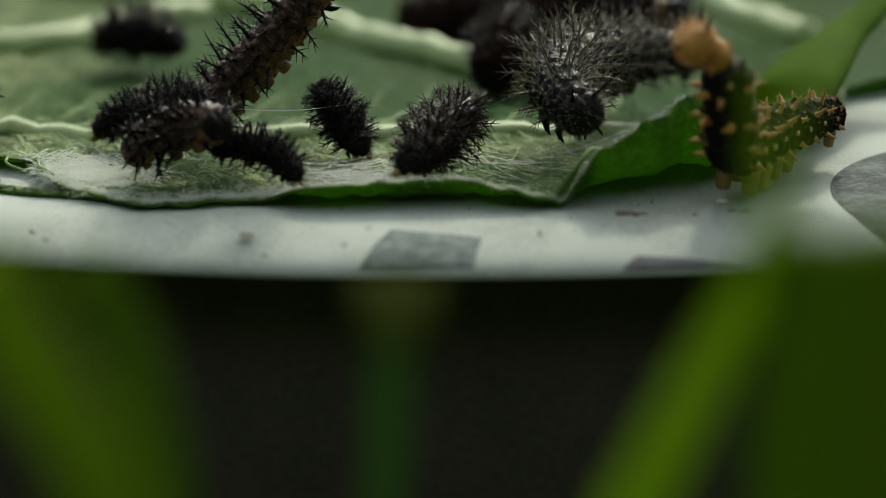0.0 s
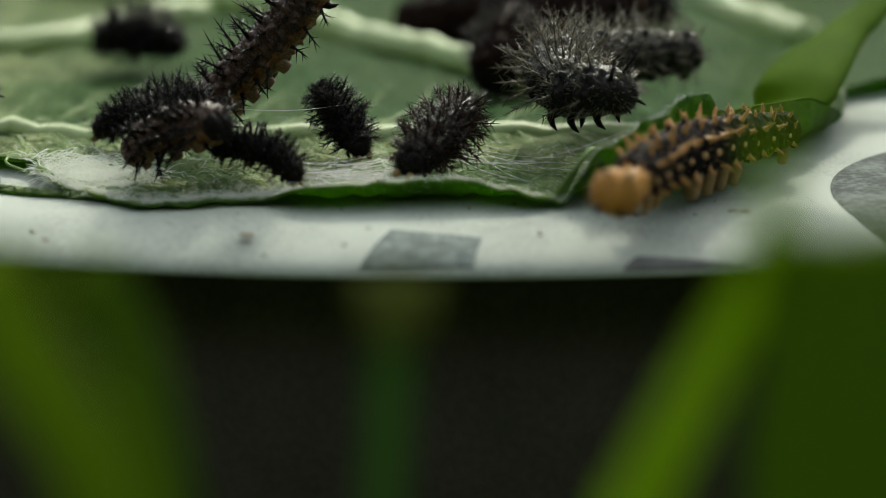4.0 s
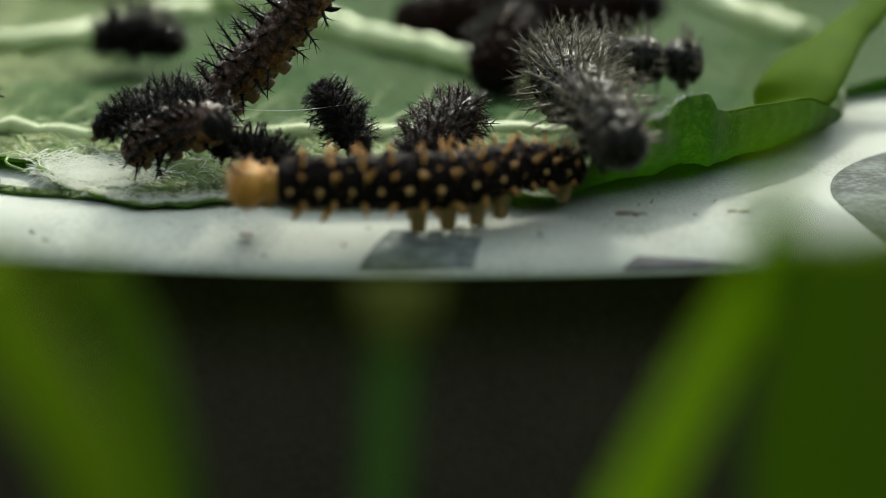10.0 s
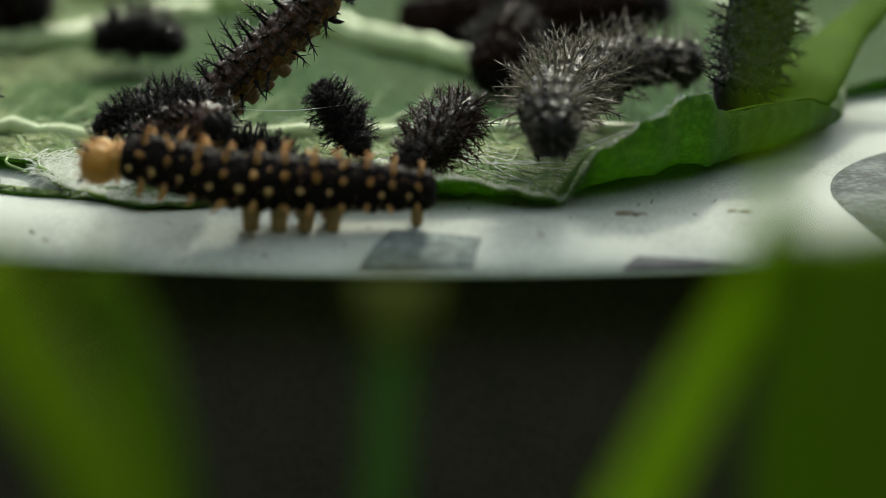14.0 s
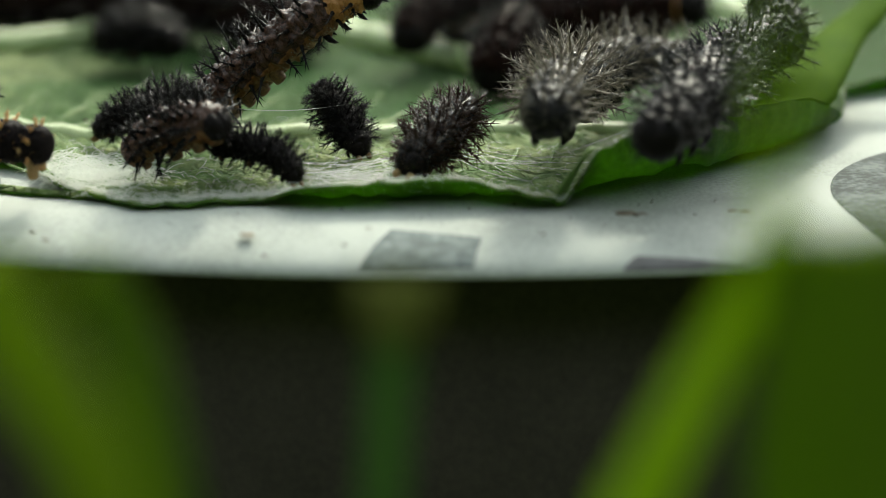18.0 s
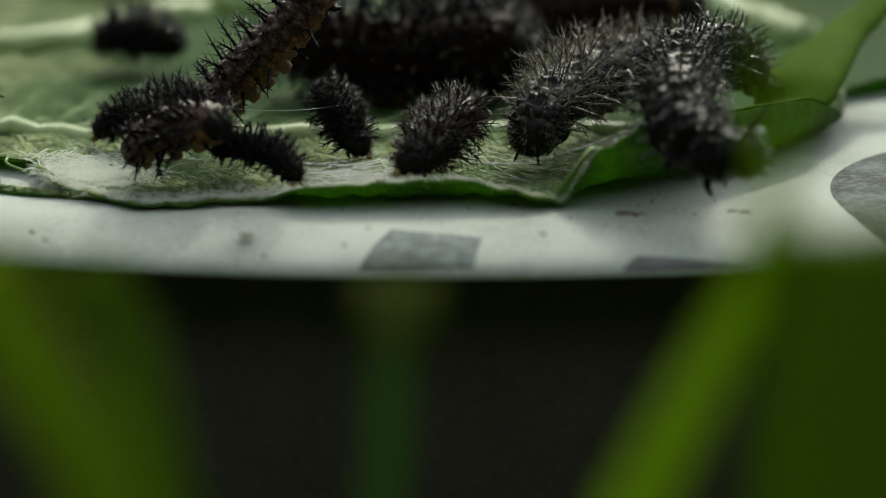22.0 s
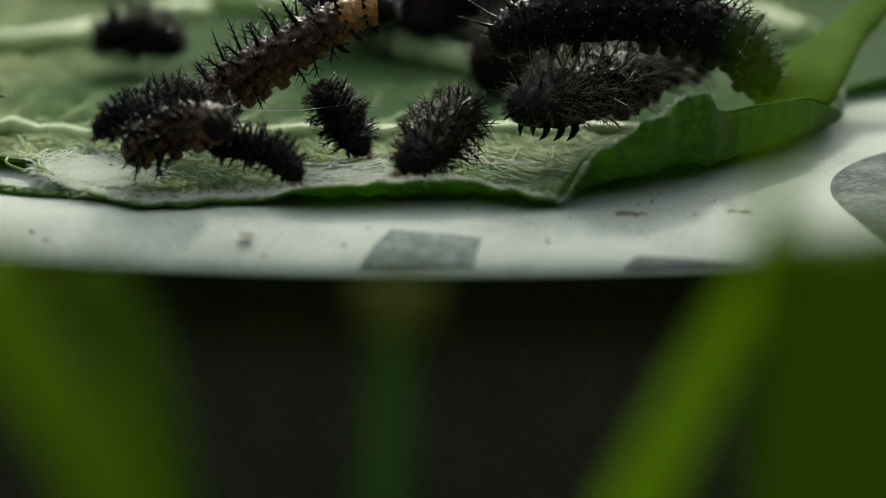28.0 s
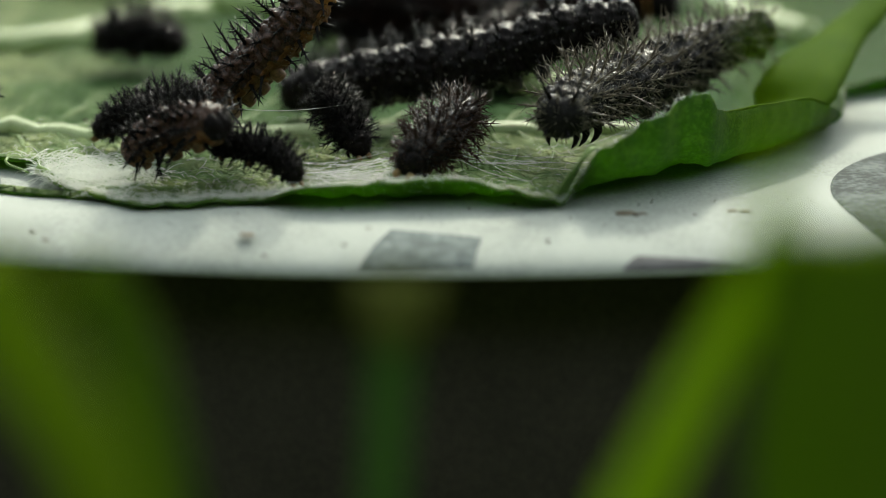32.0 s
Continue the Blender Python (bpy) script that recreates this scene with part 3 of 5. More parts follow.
# ---- caterpillars, built in rings ----
def ring_mesh(name, skin, belly, granules, seed=1, line=-0.4, roots=(), swell=0.12):
    """One body ring: folded, knobbly skin, darker above the line and belly skin below it."""
    r = random.Random(seed)
    b = Build()
    prof = [(-0.95, 0.0), (-0.93, 0.45), (-0.86, 0.7), (-0.75, 0.86), (-0.62, 0.96), (-0.48, 1.02), (-0.35, 1.03), (-0.24, 1.01), (-0.14, 0.975), (-0.05, 0.97), (0.05, 1.01),
            (0.17, 1.03), (0.29, 1.02), (0.4, 0.975), (0.48, 0.97), (0.57, 0.99), (0.67, 0.95), (0.78, 0.87), (0.87, 0.74), (0.93, 0.5), (0.95, 0.0)]
    prof = [prof[0]] + [tuple(p + (q - p) * u for p, q in zip(a, c)) for a, c in zip(prof, prof[1:]) for u in (0.5, 1.0)]
    n = 64
    knobs = [(r.uniform(-0.8, 0.8), r.uniform(-math.pi, math.pi), r.uniform(0.07, 0.14), r.uniform(0.04, 0.12)) for k in range(granules)]
    rows = []
    for x, q in prof:
        row = []
        for k in range(n + 1):
            w = 2 * math.pi * (k % n) / n
            y, z = math.sin(w), math.cos(w)
            h = 1 + 0.05 * noise.noise(Vector((x * 3.1 + seed, y * 2.6, z * 2.6))) + 0.03 * noise.noise(Vector((x * 9 + seed, y * 7, z * 7)))
            for a in roots:
                for g in (a, -a):
                    dw = (w - g + math.pi) % (2 * math.pi) - math.pi
                    h += (swell if g or a else swell / 2) * math.exp(-dw * dw / 0.03 - (x + 0.1) ** 2 / 0.09)
            if q > 0.6:
                for kx, kw, kr, kh in knobs:
                    dw = (w - kw + math.pi) % (2 * math.pi) - math.pi
                    e = ((x - kx) ** 2 + dw * dw) / (kr * kr)
                    if e < 5:
                        h += kh * math.exp(-e)
            row.append((x, y * q * h, (z if z > 0 else z * 0.88) * q * h))
        rows.append(row)
    b.grid(rows, 0, flip=True)
    for i in range(len(b.f)):
        c = sum((b.v[j].z for j in b.f[i]), 0.0) / 4
        if c < line + 0.25 * noise.noise(b.v[b.f[i][0]] * 3.0):
            b.m[i] = 1
    return b.mesh(name, [skin, belly])


def fuzz_mesh(name, hairs, hair_len, mat, seed, glint_warts=34, thick=0.02):
    r = random.Random(seed)
    b = Build()
    for k in range(hairs):
        w = r.uniform(-2.3, 2.3)
        d = Vector((r.uniform(-0.6, 0.6), math.sin(w), math.cos(w)))
        b.needle((r.uniform(-0.8, 0.8), math.sin(w) * 0.95, math.cos(w) * 0.95), d, hair_len * r.uniform(0.4, 1.3), thick, 3)
    # tiny pale beads between the hairs: skin granules, and glints given as colour
    for k in range(glint_warts):
        w, x, g = r.uniform(-2.2, 2.2), r.uniform(-0.7, 0.7), r.uniform(0.018, 0.036)
        b.ball((x, math.sin(w) * 1.05, math.cos(w) * 1.05), g, 1, 5, 4)
    return b.mesh(name, [mat, GLINT_WART])


def scolus(b, length, r0, branches, blen, rnd):
    """A stout root, a slender stalk with a long point, and needles that branch off along it."""
    lean = Vector((rnd.uniform(-0.12, 0.12), rnd.uniform(-0.12, 0.12), 1))
    bend = Vector((rnd.uniform(-0.12, 0.12), rnd.uniform(-0.12, 0.12), 0))
    at = [lean * length * u + bend * length * u * u for u in (0, 0.15, 0.35, 0.6, 0.82)]
    b.tube([at[0] - lean * 0.1] + at[1:], [r0 * 1.9, r0 * 0.95, r0 * 0.6, r0 * 0.46, r0 * 0.3], 6, 0, cap=False)
    b.needle(at[4], lean + bend * 1.5, length * 0.3, r0 * 0.3, 4, web=len(b.v) - 1)
    root = len(b.v) - 35
    for k in range(branches):
        a = 2.4 * k + rnd.uniform(-0.5, 0.5)
        u = 0.22 + 0.5 * k / max(branches - 1, 1)
        out = rnd.uniform(0.7, 1.5)
        d = Vector((math.cos(a) * out, math.sin(a) * out, 1))
        b.needle(lean * length * u + bend * length * u * u, d, blen * rnd.uniform(0.7, 1.2) * (1.2 - 0.6 * u), r0 * 0.32, 4, web=root + 6 * min(int(u / 0.22), 4))


def spine_mesh(name, length, r0, branches, blen, mat, seed):
    """One branched spine, standing on its root along z."""
    r = random.Random(seed)
    b = Build()
    scolus(b, length, r0, branches, blen, r)
    return b.mesh(name, [mat])


def leg_mesh(name, mat, hook=False, reach=1.0):
    b = Build()
    if hook:
        b.tube([(0.0, 0.4, -0.6), (0.1, 0.58, -1.0), (0.2, 0.55, -1.22), (0.32, 0.44, -1.42)], [0.2, 0.15, 0.1, 0.02], 7)
    else:
        b.tube([(0.0, 0.42, -0.4), (0.0, 0.5, -0.8), (0.0, 0.52, -1.05 * reach), (0.0, 0.52, -1.13 * reach), (0.0, 0.52, -1.18 * reach)], [0.36, 0.34, 0.29, 0.28, 0.15], 12)
    return b.mesh(name, [mat])


def mirrored(me, name):
    c = me.copy()
    c.name = name
    c.transform(Matrix.Diagonal((1, -1, 1, 1)))
    c.flip_normals()
    return c


def head_mesh(name, mat):
    b = Build()
    rows = []
    for i in range(15):
        th = math.pi * i / 14
        row = []
        for k in range(25):
            w = 2 * math.pi * (k % 24) / 24
            x, y, z = math.cos(th), math.sin(th) * math.sin(w), math.sin(th) * math.cos(w)
            cleft = 1 - 0.16 * math.exp(-(y / 0.16) ** 2) * max(z + 0.35, 0)
            q = cleft * (1 + 0.03 * noise.noise(Vector((x * 5, y * 5, z * 5))))
            row.append((0.1 + x * 0.72 * q, y * 0.95 * q, z * 0.86 * q - 0.12 * max(x, 0)))
        rows.append(row)
    b.grid(rows, 0)
    return b.mesh(name, [mat])


def head_fuzz(name, mat):
    r = random.Random(13)
    b = Build()
    for k in range(150):
        d = Vector((r.uniform(-0.2, 1), r.uniform(-1, 1), r.uniform(-0.6, 1))).normalized()
        b.needle(Vector((0.1 + d.x * 0.66, d.y * 0.88, d.z * 0.78)), d + Vector((0.2, 0, 0)), r.uniform(0.2, 0.55), 0.022, 3)
    return b.mesh(name, [mat])


def small_ball(name, r, mat):
    b = Build()
    b.ball((0, 0, 0), r, 0, 8, 6)
    return b.mesh(name, [mat])


EYE_MESH = small_ball("eye", 0.085, SPINE_BLACK)
FEELER = Build()
FEELER.tube([(0, 0, 0), (0.16, 0, -0.08), (0.32, 0, -0.2), (0.4, 0, -0.27)], [0.085, 0.07, 0.05, 0.015], 6)
FEELER = FEELER.mesh("feeler", [SPINE_BLACK])
KINDS = {}


def kind(name, skin, belly, granules, spots, spine, legs, head, collar=None, horn=0.0):
    """spine: angles, length, root, branches, branch length, material, hairs, hair length."""
    k = {}
    a, ln, r0, br, bl, sm, hairs, hl = spine
    k["rings"] = [ring_mesh(name + "_ring", skin, belly, granules, s, -0.1 if skin is SKIN_BROWN else -0.4, a, 0.13 if skin is SKIN_BROWN else 0.1) for s in (1, 2, 3)]
    k["fuzz"] = [fuzz_mesh(name + "_fuzz", hairs, hl, sm, s, 0 if spots else 34, 0.045 if hairs > 100 else 0.02) for s in (1, 2, 3)] if hairs else []
    k["spots"] = spots
    k["horn"] = spine_mesh(name + "_horn", horn, 0.095, 10, 0.3, sm if horn < 0.5 else SPINE_BLACK, 3) if horn else None
    k["angles"] = a
    k["spines"] = [spine_mesh(name + "_spine", ln * q, r0, br, bl, sm, s) for s, q in ((4, 0.8), (5, 0.95), (6, 1.05), (7, 1.15), (8, 1.25))]
    k["proleg"] = leg_mesh(name + "_proleg", legs, reach=1.42 if legs is BUFF else 1.0)
    k["true_leg"] = leg_mesh(name + "_true_leg", SPINE_BLACK if legs is not BUFF else ORANGE, True)
    k["proleg_m"], k["true_leg_m"] = mirrored(k["proleg"], name + "_proleg_m"), mirrored(k["true_leg"], name + "_true_leg_m")
    k["head"] = head
    k["head_fuzz"] = head_fuzz(name + "_head_fuzz", sm)
    k["collar"] = ring_mesh(name + "_collar", collar, collar, 30, 9) if collar else None
    KINDS[name] = k


kind("grey", SKIN_GREY, SKIN_GREY, 110, False, ((0.0, 0.33, 0.68, 1.05, 1.45, 1.9), 1.15, 0.062, 9, 0.55, SPINE_GREY, 90, 0.5), BLACK_LEG, head_mesh("grey_head", SKIN_GREY), horn=1.45)
kind("dark", SKIN_UMBER, SKIN_UMBER, 110, False, ((0.0, 0.5, 1.0, 1.5, 2.0), 1.0, 0.08, 8, 0.6, SPINE_BLACK, 36, 0.5), BROWN_LEG, head_mesh("dark_head", SKIN_BLACK), horn=1.0)
kind("brown", SKIN_BROWN, BELLY_BROWN, 110, False, ((0.28, 0.85, 1.4, 1.9), 1.3, 0.1, 8, 0.66, SPINE_BLACK, 14, 0.25), BROWN_LEG, head_mesh("brown_head", SKIN_BLACK), AMBER)
kind("umber", SKIN_UMBER, SKIN_UMBER, 80, False, ((0.28, 0.85, 1.4, 1.9), 0.7, 0.1, 6, 0.4, SPINE_BLACK, 20, 0.25), BROWN_LEG, head_mesh("umber_head", SKIN_BLACK), AMBER)
kind("black_spiny", SKIN_BLACK, SKIN_BLACK, 110, False, ((0.0, 0.33, 0.68, 1.05, 1.45, 1.9), 0.88, 0.07, 9, 0.5, SPINE_DARK, 90, 0.45), BLACK_LEG, head_mesh("black_spiny_head", SKIN_BLACK), horn=1.6)
kind("bristly", SKIN_BLACK, SKIN_BROWN, 80, False, ((0.0, 0.38, 0.76, 1.15, 1.55, 2.0), 0.95, 0.09, 10, 0.7, SPINE_BLACK, 150, 0.55), BROWN_LEG, head_mesh("bristly_head", SKIN_BLACK))
kind("bristly_brown", SKIN_BLACK, SKIN_BROWN, 80, False, ((0.0, 0.38, 0.76, 1.15, 1.55, 2.0), 0.9, 0.09, 10, 0.7, SPINE_BROWN, 150, 0.55), BROWN_LEG, head_mesh("bristly_brown_head", SKIN_BLACK))
kind("orange", SKIN_VELVET, SKIN_VELVET, 90, True, ((0.3, 0.88, 1.95), 0.58, 0.16, 6, 0.24, TAN, 46, 0.24), BUFF, head_mesh("orange_head", ORANGE), ORANGE, horn=0.8)
SPOT = Build()
SPOT.ball((0, 0, 0), 0.115, 0, 10, 6, (1, 1, 0.45))
SPOT_TAN = SPOT.mesh("tan_spot", [TAN])
SPOT = SPOT.mesh("spot", [CREAM])


def taper(u):
    """Body girth from tail (0) to head (1)."""
    return 0.5 + 0.5 * math.sin(math.pi * min(max(u * 0.84 + 0.08, 0), 1)) ** 0.6


def caterpillar(label, kind_name, girth, first, rings=12, collared=True, spiky=1.0, skull=0.85, group="caterpillars on the leaf"):
    """A caterpillar whose rings follow a line from tail to head; first: its line at the start, in centimetres."""
    k = KINDS[kind_name]
    base = Vector(first[0]) * CM
    base.z = max(base.z - girth * CM, 0.0005)
    ob = empty("caterpillar", base)
    tagged(ob, label, "caterpillar", group=group)
    rr = random.Random(len(label) + rings)
    pieces = []
    for i in range(rings):
        u = i / rings
        collar = collared and k["collar"] and i >= rings - (2 if kind_name == "brown" else 1)
        ring = part("body_ring", k["collar"] if collar else rr.choice(k["rings"]), ob, "amber collar ring" if collar else "")
        ring.scale = [girth * CM * taper(u) * ((0.9 if kind_name == "brown" else 0.74) if collar else 1)] * 3
        for w in k["angles"]:
            for s in ((-1, 1) if w else (1,)):
                a = s * w + rr.uniform(-0.1, 0.1) * (0.4 if k["spots"] else 1)
                sp = part("spine", rr.choice(k["spines"]), ring)
                sp.matrix_basis = Matrix.Translation((-0.1 + rr.uniform(-0.1, 0.1), math.sin(a) * 0.94, math.cos(a) * 0.94)) @ Matrix.Rotation(-a, 4, "X") @ Matrix.Rotation(rr.uniform(-0.3, 0.3), 4, "Y") @ Matrix.Rotation(rr.uniform(0, 6.28), 4, "Z") @ Matrix.Scale(spiky, 4)
        if k["fuzz"]:
            tagged(part("fuzz", rr.choice(k["fuzz"]), ring), kind="stuff")
        if k["spots"] and not collar:
            for w, me, q in ((1.4, SPOT, 1.15), (0.6, SPOT_TAN, 0.5)):
                for s in (-1, 1):
                    a = s * w + rr.uniform(-0.04, 0.04)
                    sp = part("spot", me, ring)
                    sp.matrix_basis = Matrix.Translation((0.4 + rr.uniform(-0.06, 0.06), math.sin(a) * 1.01, math.cos(a) * 1.01)) @ Matrix.Rotation(-a, 4, "X") @ Matrix.Scale(q * rr.uniform(0.85, 1.15), 4)
        from_head = rings - i
        if rings < 10:
            leg = "true_leg" if from_head <= 1 else "proleg" if i % 3 == 0 else None
        else:
            leg = "true_leg" if from_head <= 3 else "proleg" if from_head in (6, 7, 8, 9) or i == 0 else None
        if leg:
            part("leg" if leg == "true_leg" else "proleg", k[leg], ring)
            part("leg" if leg == "true_leg" else "proleg", k[leg + "_m"], ring)
        pieces.append(ring)
    head = part("head", k["head"], ob, "round head with short bristles")
    head.scale = [girth * CM * skull] * 3
    tagged(part("fuzz", k["head_fuzz"], head), kind="stuff")
    for s in (-1, 1):
        part("eye", EYE_MESH, head).matrix_basis = Matrix.Translation((0.48, s * 0.66, -0.28))
        part("feeler", FEELER, head).matrix_basis = Matrix.Translation((0.6, s * 0.36, -0.42)) @ Matrix.Rotation(s * 0.3, 4, "Z")
    if k["horn"]:
        for s in (-1, 1):
            part("horn", k["horn"], head).matrix_basis = Matrix.Translation((0.25, s * 0.42, 0.62)) @ Matrix.Rotation(-s * 0.4, 4, "X") @ Matrix.Rotation(0.75, 4, "Y")
    pieces.append(head)
    thing = {"ob": ob, "base": base, "pieces": pieces, "keys": []}
    settle(thing, first)
    return thing


def line_poses(thing, line, belly=(0, -0.25, 1)):
    n = len(thing["pieces"])
    pts = smooth_line(line, n)
    pts[-1] = pts[-2].lerp(pts[-1], 0.65)
    out = []
    for i, p in enumerate(pts):
        d = (pts[min(i + 1, n - 1)] - pts[max(i - 1, 0)]).normalized()
        up = Vector(belly)
        side = up.cross(d).normalized()
        up = d.cross(side)
        turn = Matrix((d, side, up)).transposed().to_4x4()
        out.append(Matrix.Translation(p * CM - thing["base"]) @ turn)
    return out


def settle(thing, line):
    for ob, m in zip(thing["pieces"], line_poses(thing, line)):
        ob.matrix_basis = m @ Matrix.Diagonal((*ob.scale, 1))


def key(thing, t, *line):
    thing["keys"].append((t, line))


def crawl(thing):
    """Keys every ring of a caterpillar along its lines, from the start to the end."""
    rows = [[] for p in thing["pieces"]]
    for t, line in thing["keys"]:
        for r, m in zip(rows, line_poses(thing, line)):
            r.append((t, m))
    for ob, r in zip(thing["pieces"], rows):
        walk(ob, r)


GREY_SPINY = caterpillar("dark caterpillar with grey branching spines, restless on the leaf", "grey", 0.23, [(1.986, 2.3, 0.592), (1.506, 1.9, 0.617), (1, 1.1, 0.694), (0.878, 0.4, 0.629), (1.04, -0.1, 0.558)], 12)
ORANGE_HEADED = caterpillar("black caterpillar with orange head, orange tubercles and cream spots, walking", "orange", 0.192, [(2.935, 0.68, 0.397), (2.46, 0.08, 0.393), (2.092, -0.52, 0.397), (2.003, -0.82, 0.767), (1.914, -0.82, 1.088), (1.712, -0.82, 1.255)], 12, skull=0.98)
BLACK_SPINY = caterpillar("black spiny caterpillar climbing over its neighbours beside the stalk", "black_spiny", 0.234, [(3.523, 2.2, 2.976), (3.363, 2, 2.722), (3.205, 1.8, 2.471), (3.049, 1.6, 2.224), (2.911, 1.5, 1.97)], 12)
CROSSING = caterpillar("black shiny caterpillar crossing the leaf behind the others", "dark", 0.33, [(-7, 5, 0.519), (-6.517, 5, 0.519), (-5.979, 5, 0.546), (-5.44, 5, 0.573), (-4.956, 5, 0.6)], 12, spiky=1.25)
REARING = caterpillar("brown caterpillar with black spines rearing up over the leaf", "brown", 0.178, [(-2.114, 0.75, 0.263), (-1.899, 0.82, 0.391), (-1.656, 0.85, 0.585), (-1.359, 0.75, 0.89), (-1.091, 0.7, 1.203), (-0.915, 0.7, 1.505), (-0.868, 0.7, 1.803)], 12)
RESTING_BROWN = caterpillar("reddish-brown spiny caterpillar resting at the leaf margin", "brown", 0.165, [(-2.239, -0.1, 0.3), (-2.067, -0.15, 0.421), (-1.891, -0.22, 0.486), (-1.75, -0.34, 0.537), (-1.619, -0.5, 0.579)], 8, collared=False, spiky=1.2, skull=0.85)
SMALL_BLACK = caterpillar("small black spiny caterpillar at the leaf margin", "bristly", 0.098, [(-1.631, -0.1, 0.317), (-1.422, -0.2, 0.339), (-1.209, -0.3, 0.302), (-1.064, -0.42, 0.17)], 8, spiky=1.25)
CURLED_BLACK = caterpillar("black bristly caterpillar hunched on the vein", "bristly", 0.118, [(-0.932, 0.95, 0.521), (-0.839, 0.8, 0.417), (-0.74, 0.7, 0.282), (-0.623, 0.55, 0.173)], 7, spiky=1.3)
BRISTLY_BROWN = caterpillar("dark brown bristly caterpillar hunched at the leaf margin", "bristly_brown", 0.155, [(0.162, 0.4, 0.494), (0.034, 0.15, 0.408), (-0.092, -0.1, 0.317), (-0.254, -0.35, 0.254)], 7, spiky=1.3)
FAR_BLACK = caterpillar("black bristly caterpillar resting far back on the leaf", "bristly", 0.165, [(-3.095, 4.3, 0.378), (-2.882, 4.2, 0.411), (-2.652, 4.1, 0.413), (-2.425, 4, 0.394)], 7, spiky=1.3)
FAR_HUNCHED = caterpillar("black caterpillar hunched before a brown one", "umber", 0.25, [(0.647, 3.7, 0.604), (0.59, 3.45, 0.514), (0.514, 3.2, 0.417), (0.432, 3, 0.294)], 7, collared=False)
FAR_BROWN = caterpillar("long dark brown caterpillar lying across the back of the leaf", "umber", 0.3, [(-0.243, 5.6, 0.396), (0.308, 5.5, 0.467), (0.963, 5.4, 0.444), (1.611, 5.3, 0.471), (2.279, 5.2, 0.553)], 12)
CREEPING = caterpillar("dark shiny caterpillar creeping about at the back of the leaf", "dark", 0.2, [(1.282, 7.4, 0.615), (0.985, 7.4, 0.651), (0.688, 7.4, 0.675), (0.392, 7.4, 0.687), (0.095, 7.4, 0.687)], 10)
EDGE_BLACK = caterpillar("black spiny caterpillar at the edge of the group", "dark", 0.18, [(-4.174, 1.2, 0.359), (-3.994, 1.2, 0.381), (-3.792, 1.1, 0.433), (-3.599, 1, 0.511)], 8)
BLACK_BEHIND = caterpillar("black bristly caterpillar lying behind the brown ones", "bristly", 0.122, [(-1.916, 0.8, 0.475), (-2.17, 0.9, 0.428), (-2.421, 0.95, 0.337), (-2.697, 1.0, 0.228)], 9, spiky=1.15)

# ---- mouthparts of the caterpillars that sit with their heads down ----
JAW = small_ball("jaw", 0.3, BUFF)
for c in (BLACK_BEHIND, SMALL_BLACK, CURLED_BLACK, BRISTLY_BROWN):
    skull = c["pieces"][-1]
    for side in (-1, 1):
        part("jaw", JAW, skull, "pale buff mouthpart").matrix_basis = Matrix.Translation((0.78, side * 0.42, -0.5)) @ Matrix.Diagonal((1.3, 0.7, 0.8, 1))


# ---- crumbs and flakes on the lid ----
def crumb(at, length, height, label):
    b = Build()
    r = random.Random(round(at[0] * 1000))
    b.ball((0, 0, 0), 0.5, 0, 9, 6, (length * CM, length * CM * r.uniform(0.4, 0.9), height * CM * 0.7), 0.3, r)
    ob = new("crumb", b.mesh("crumb", [FLAKE if height < 0.2 * length else DEBRIS]))
    ob.matrix_basis = pose(at[0] * CM, at[1] * CM, at[2] * CM, 0, 0, r.uniform(-30, 30))
    return tagged(ob, label, "crumb", group="crumbs on the lid")


crumb((1.29, -0.82, 0.003), 0.15, 0.008, "small flat brown flake lying on the white lid")
crumb((1.4, -0.835, 0.003), 0.11, 0.007, "small flat brown flake lying on the white lid")
crumb((1.36, -0.9, 0.003), 0.03, 0.02, "small dark crumb lying on the white lid")
crumb((2.06, -0.75, 0.003), 0.08, 0.008, "small flat brown flake lying on the white lid")
crumb((2.15, -0.765, 0.003), 0.09, 0.007, "small flat brown flake lying on the white lid")
crumb((-1.342, -1.365, -0.011), 0.12, 0.02, "small pale brown flake lying on the white lid")
crumb((-0.668, -1.546, -0.039), 0.03, 0.03, "small dark crumb lying on the white lid")
crumb((-2.843, -1.211, -0.031), 0.035, 0.03, "small dark crumb lying on the white lid")
crumb((-2.73, -1.331, -0.06), 0.06, 0.02, "small dark flake lying on the white lid")
crumb((-0.726, -0.708, 0.005), 0.018, 0.02, "small black speck lying on the white lid")
crumb((0.513, -0.556, 0.005), 0.02, 0.02, "small black speck lying on the white lid")
crumb((1.507, -0.505, 0.005), 0.02, 0.02, "small black speck lying on the white lid")
crumb((2.674, -0.454, 0.005), 0.014, 0.014, "small black speck lying on the white lid")
crumb((0.186, -0.691, 0.005), 0.016, 0.016, "small black speck lying on the white lid")
crumb((-0.515, -1.253, 0.004), 0.05, 0.012, "small grey flake lying on the white lid")
crumb((-1.207, -1.63, -0.088), 0.05, 0.014, "small grey flake lying on the white lid")
crumb((2.51, -0.402, 0.005), 0.014, 0.014, "small black speck lying on the white lid")
crumb((1.407, -0.573, 0.005), 0.014, 0.014, "small black speck lying on the white lid")
crumb((1.782, -0.873, 0.005), 0.03, 0.012, "small pale flake lying on the white lid")
crumb((0.898, -0.97, 0.005), 0.014, 0.014, "small black speck lying on the white lid")
crumb((-0.096, -0.873, 0.005), 0.012, 0.012, "small black speck lying on the white lid")
crumb((-1.906, -1.111, 0.004), 0.016, 0.016, "small black speck lying on the white lid")
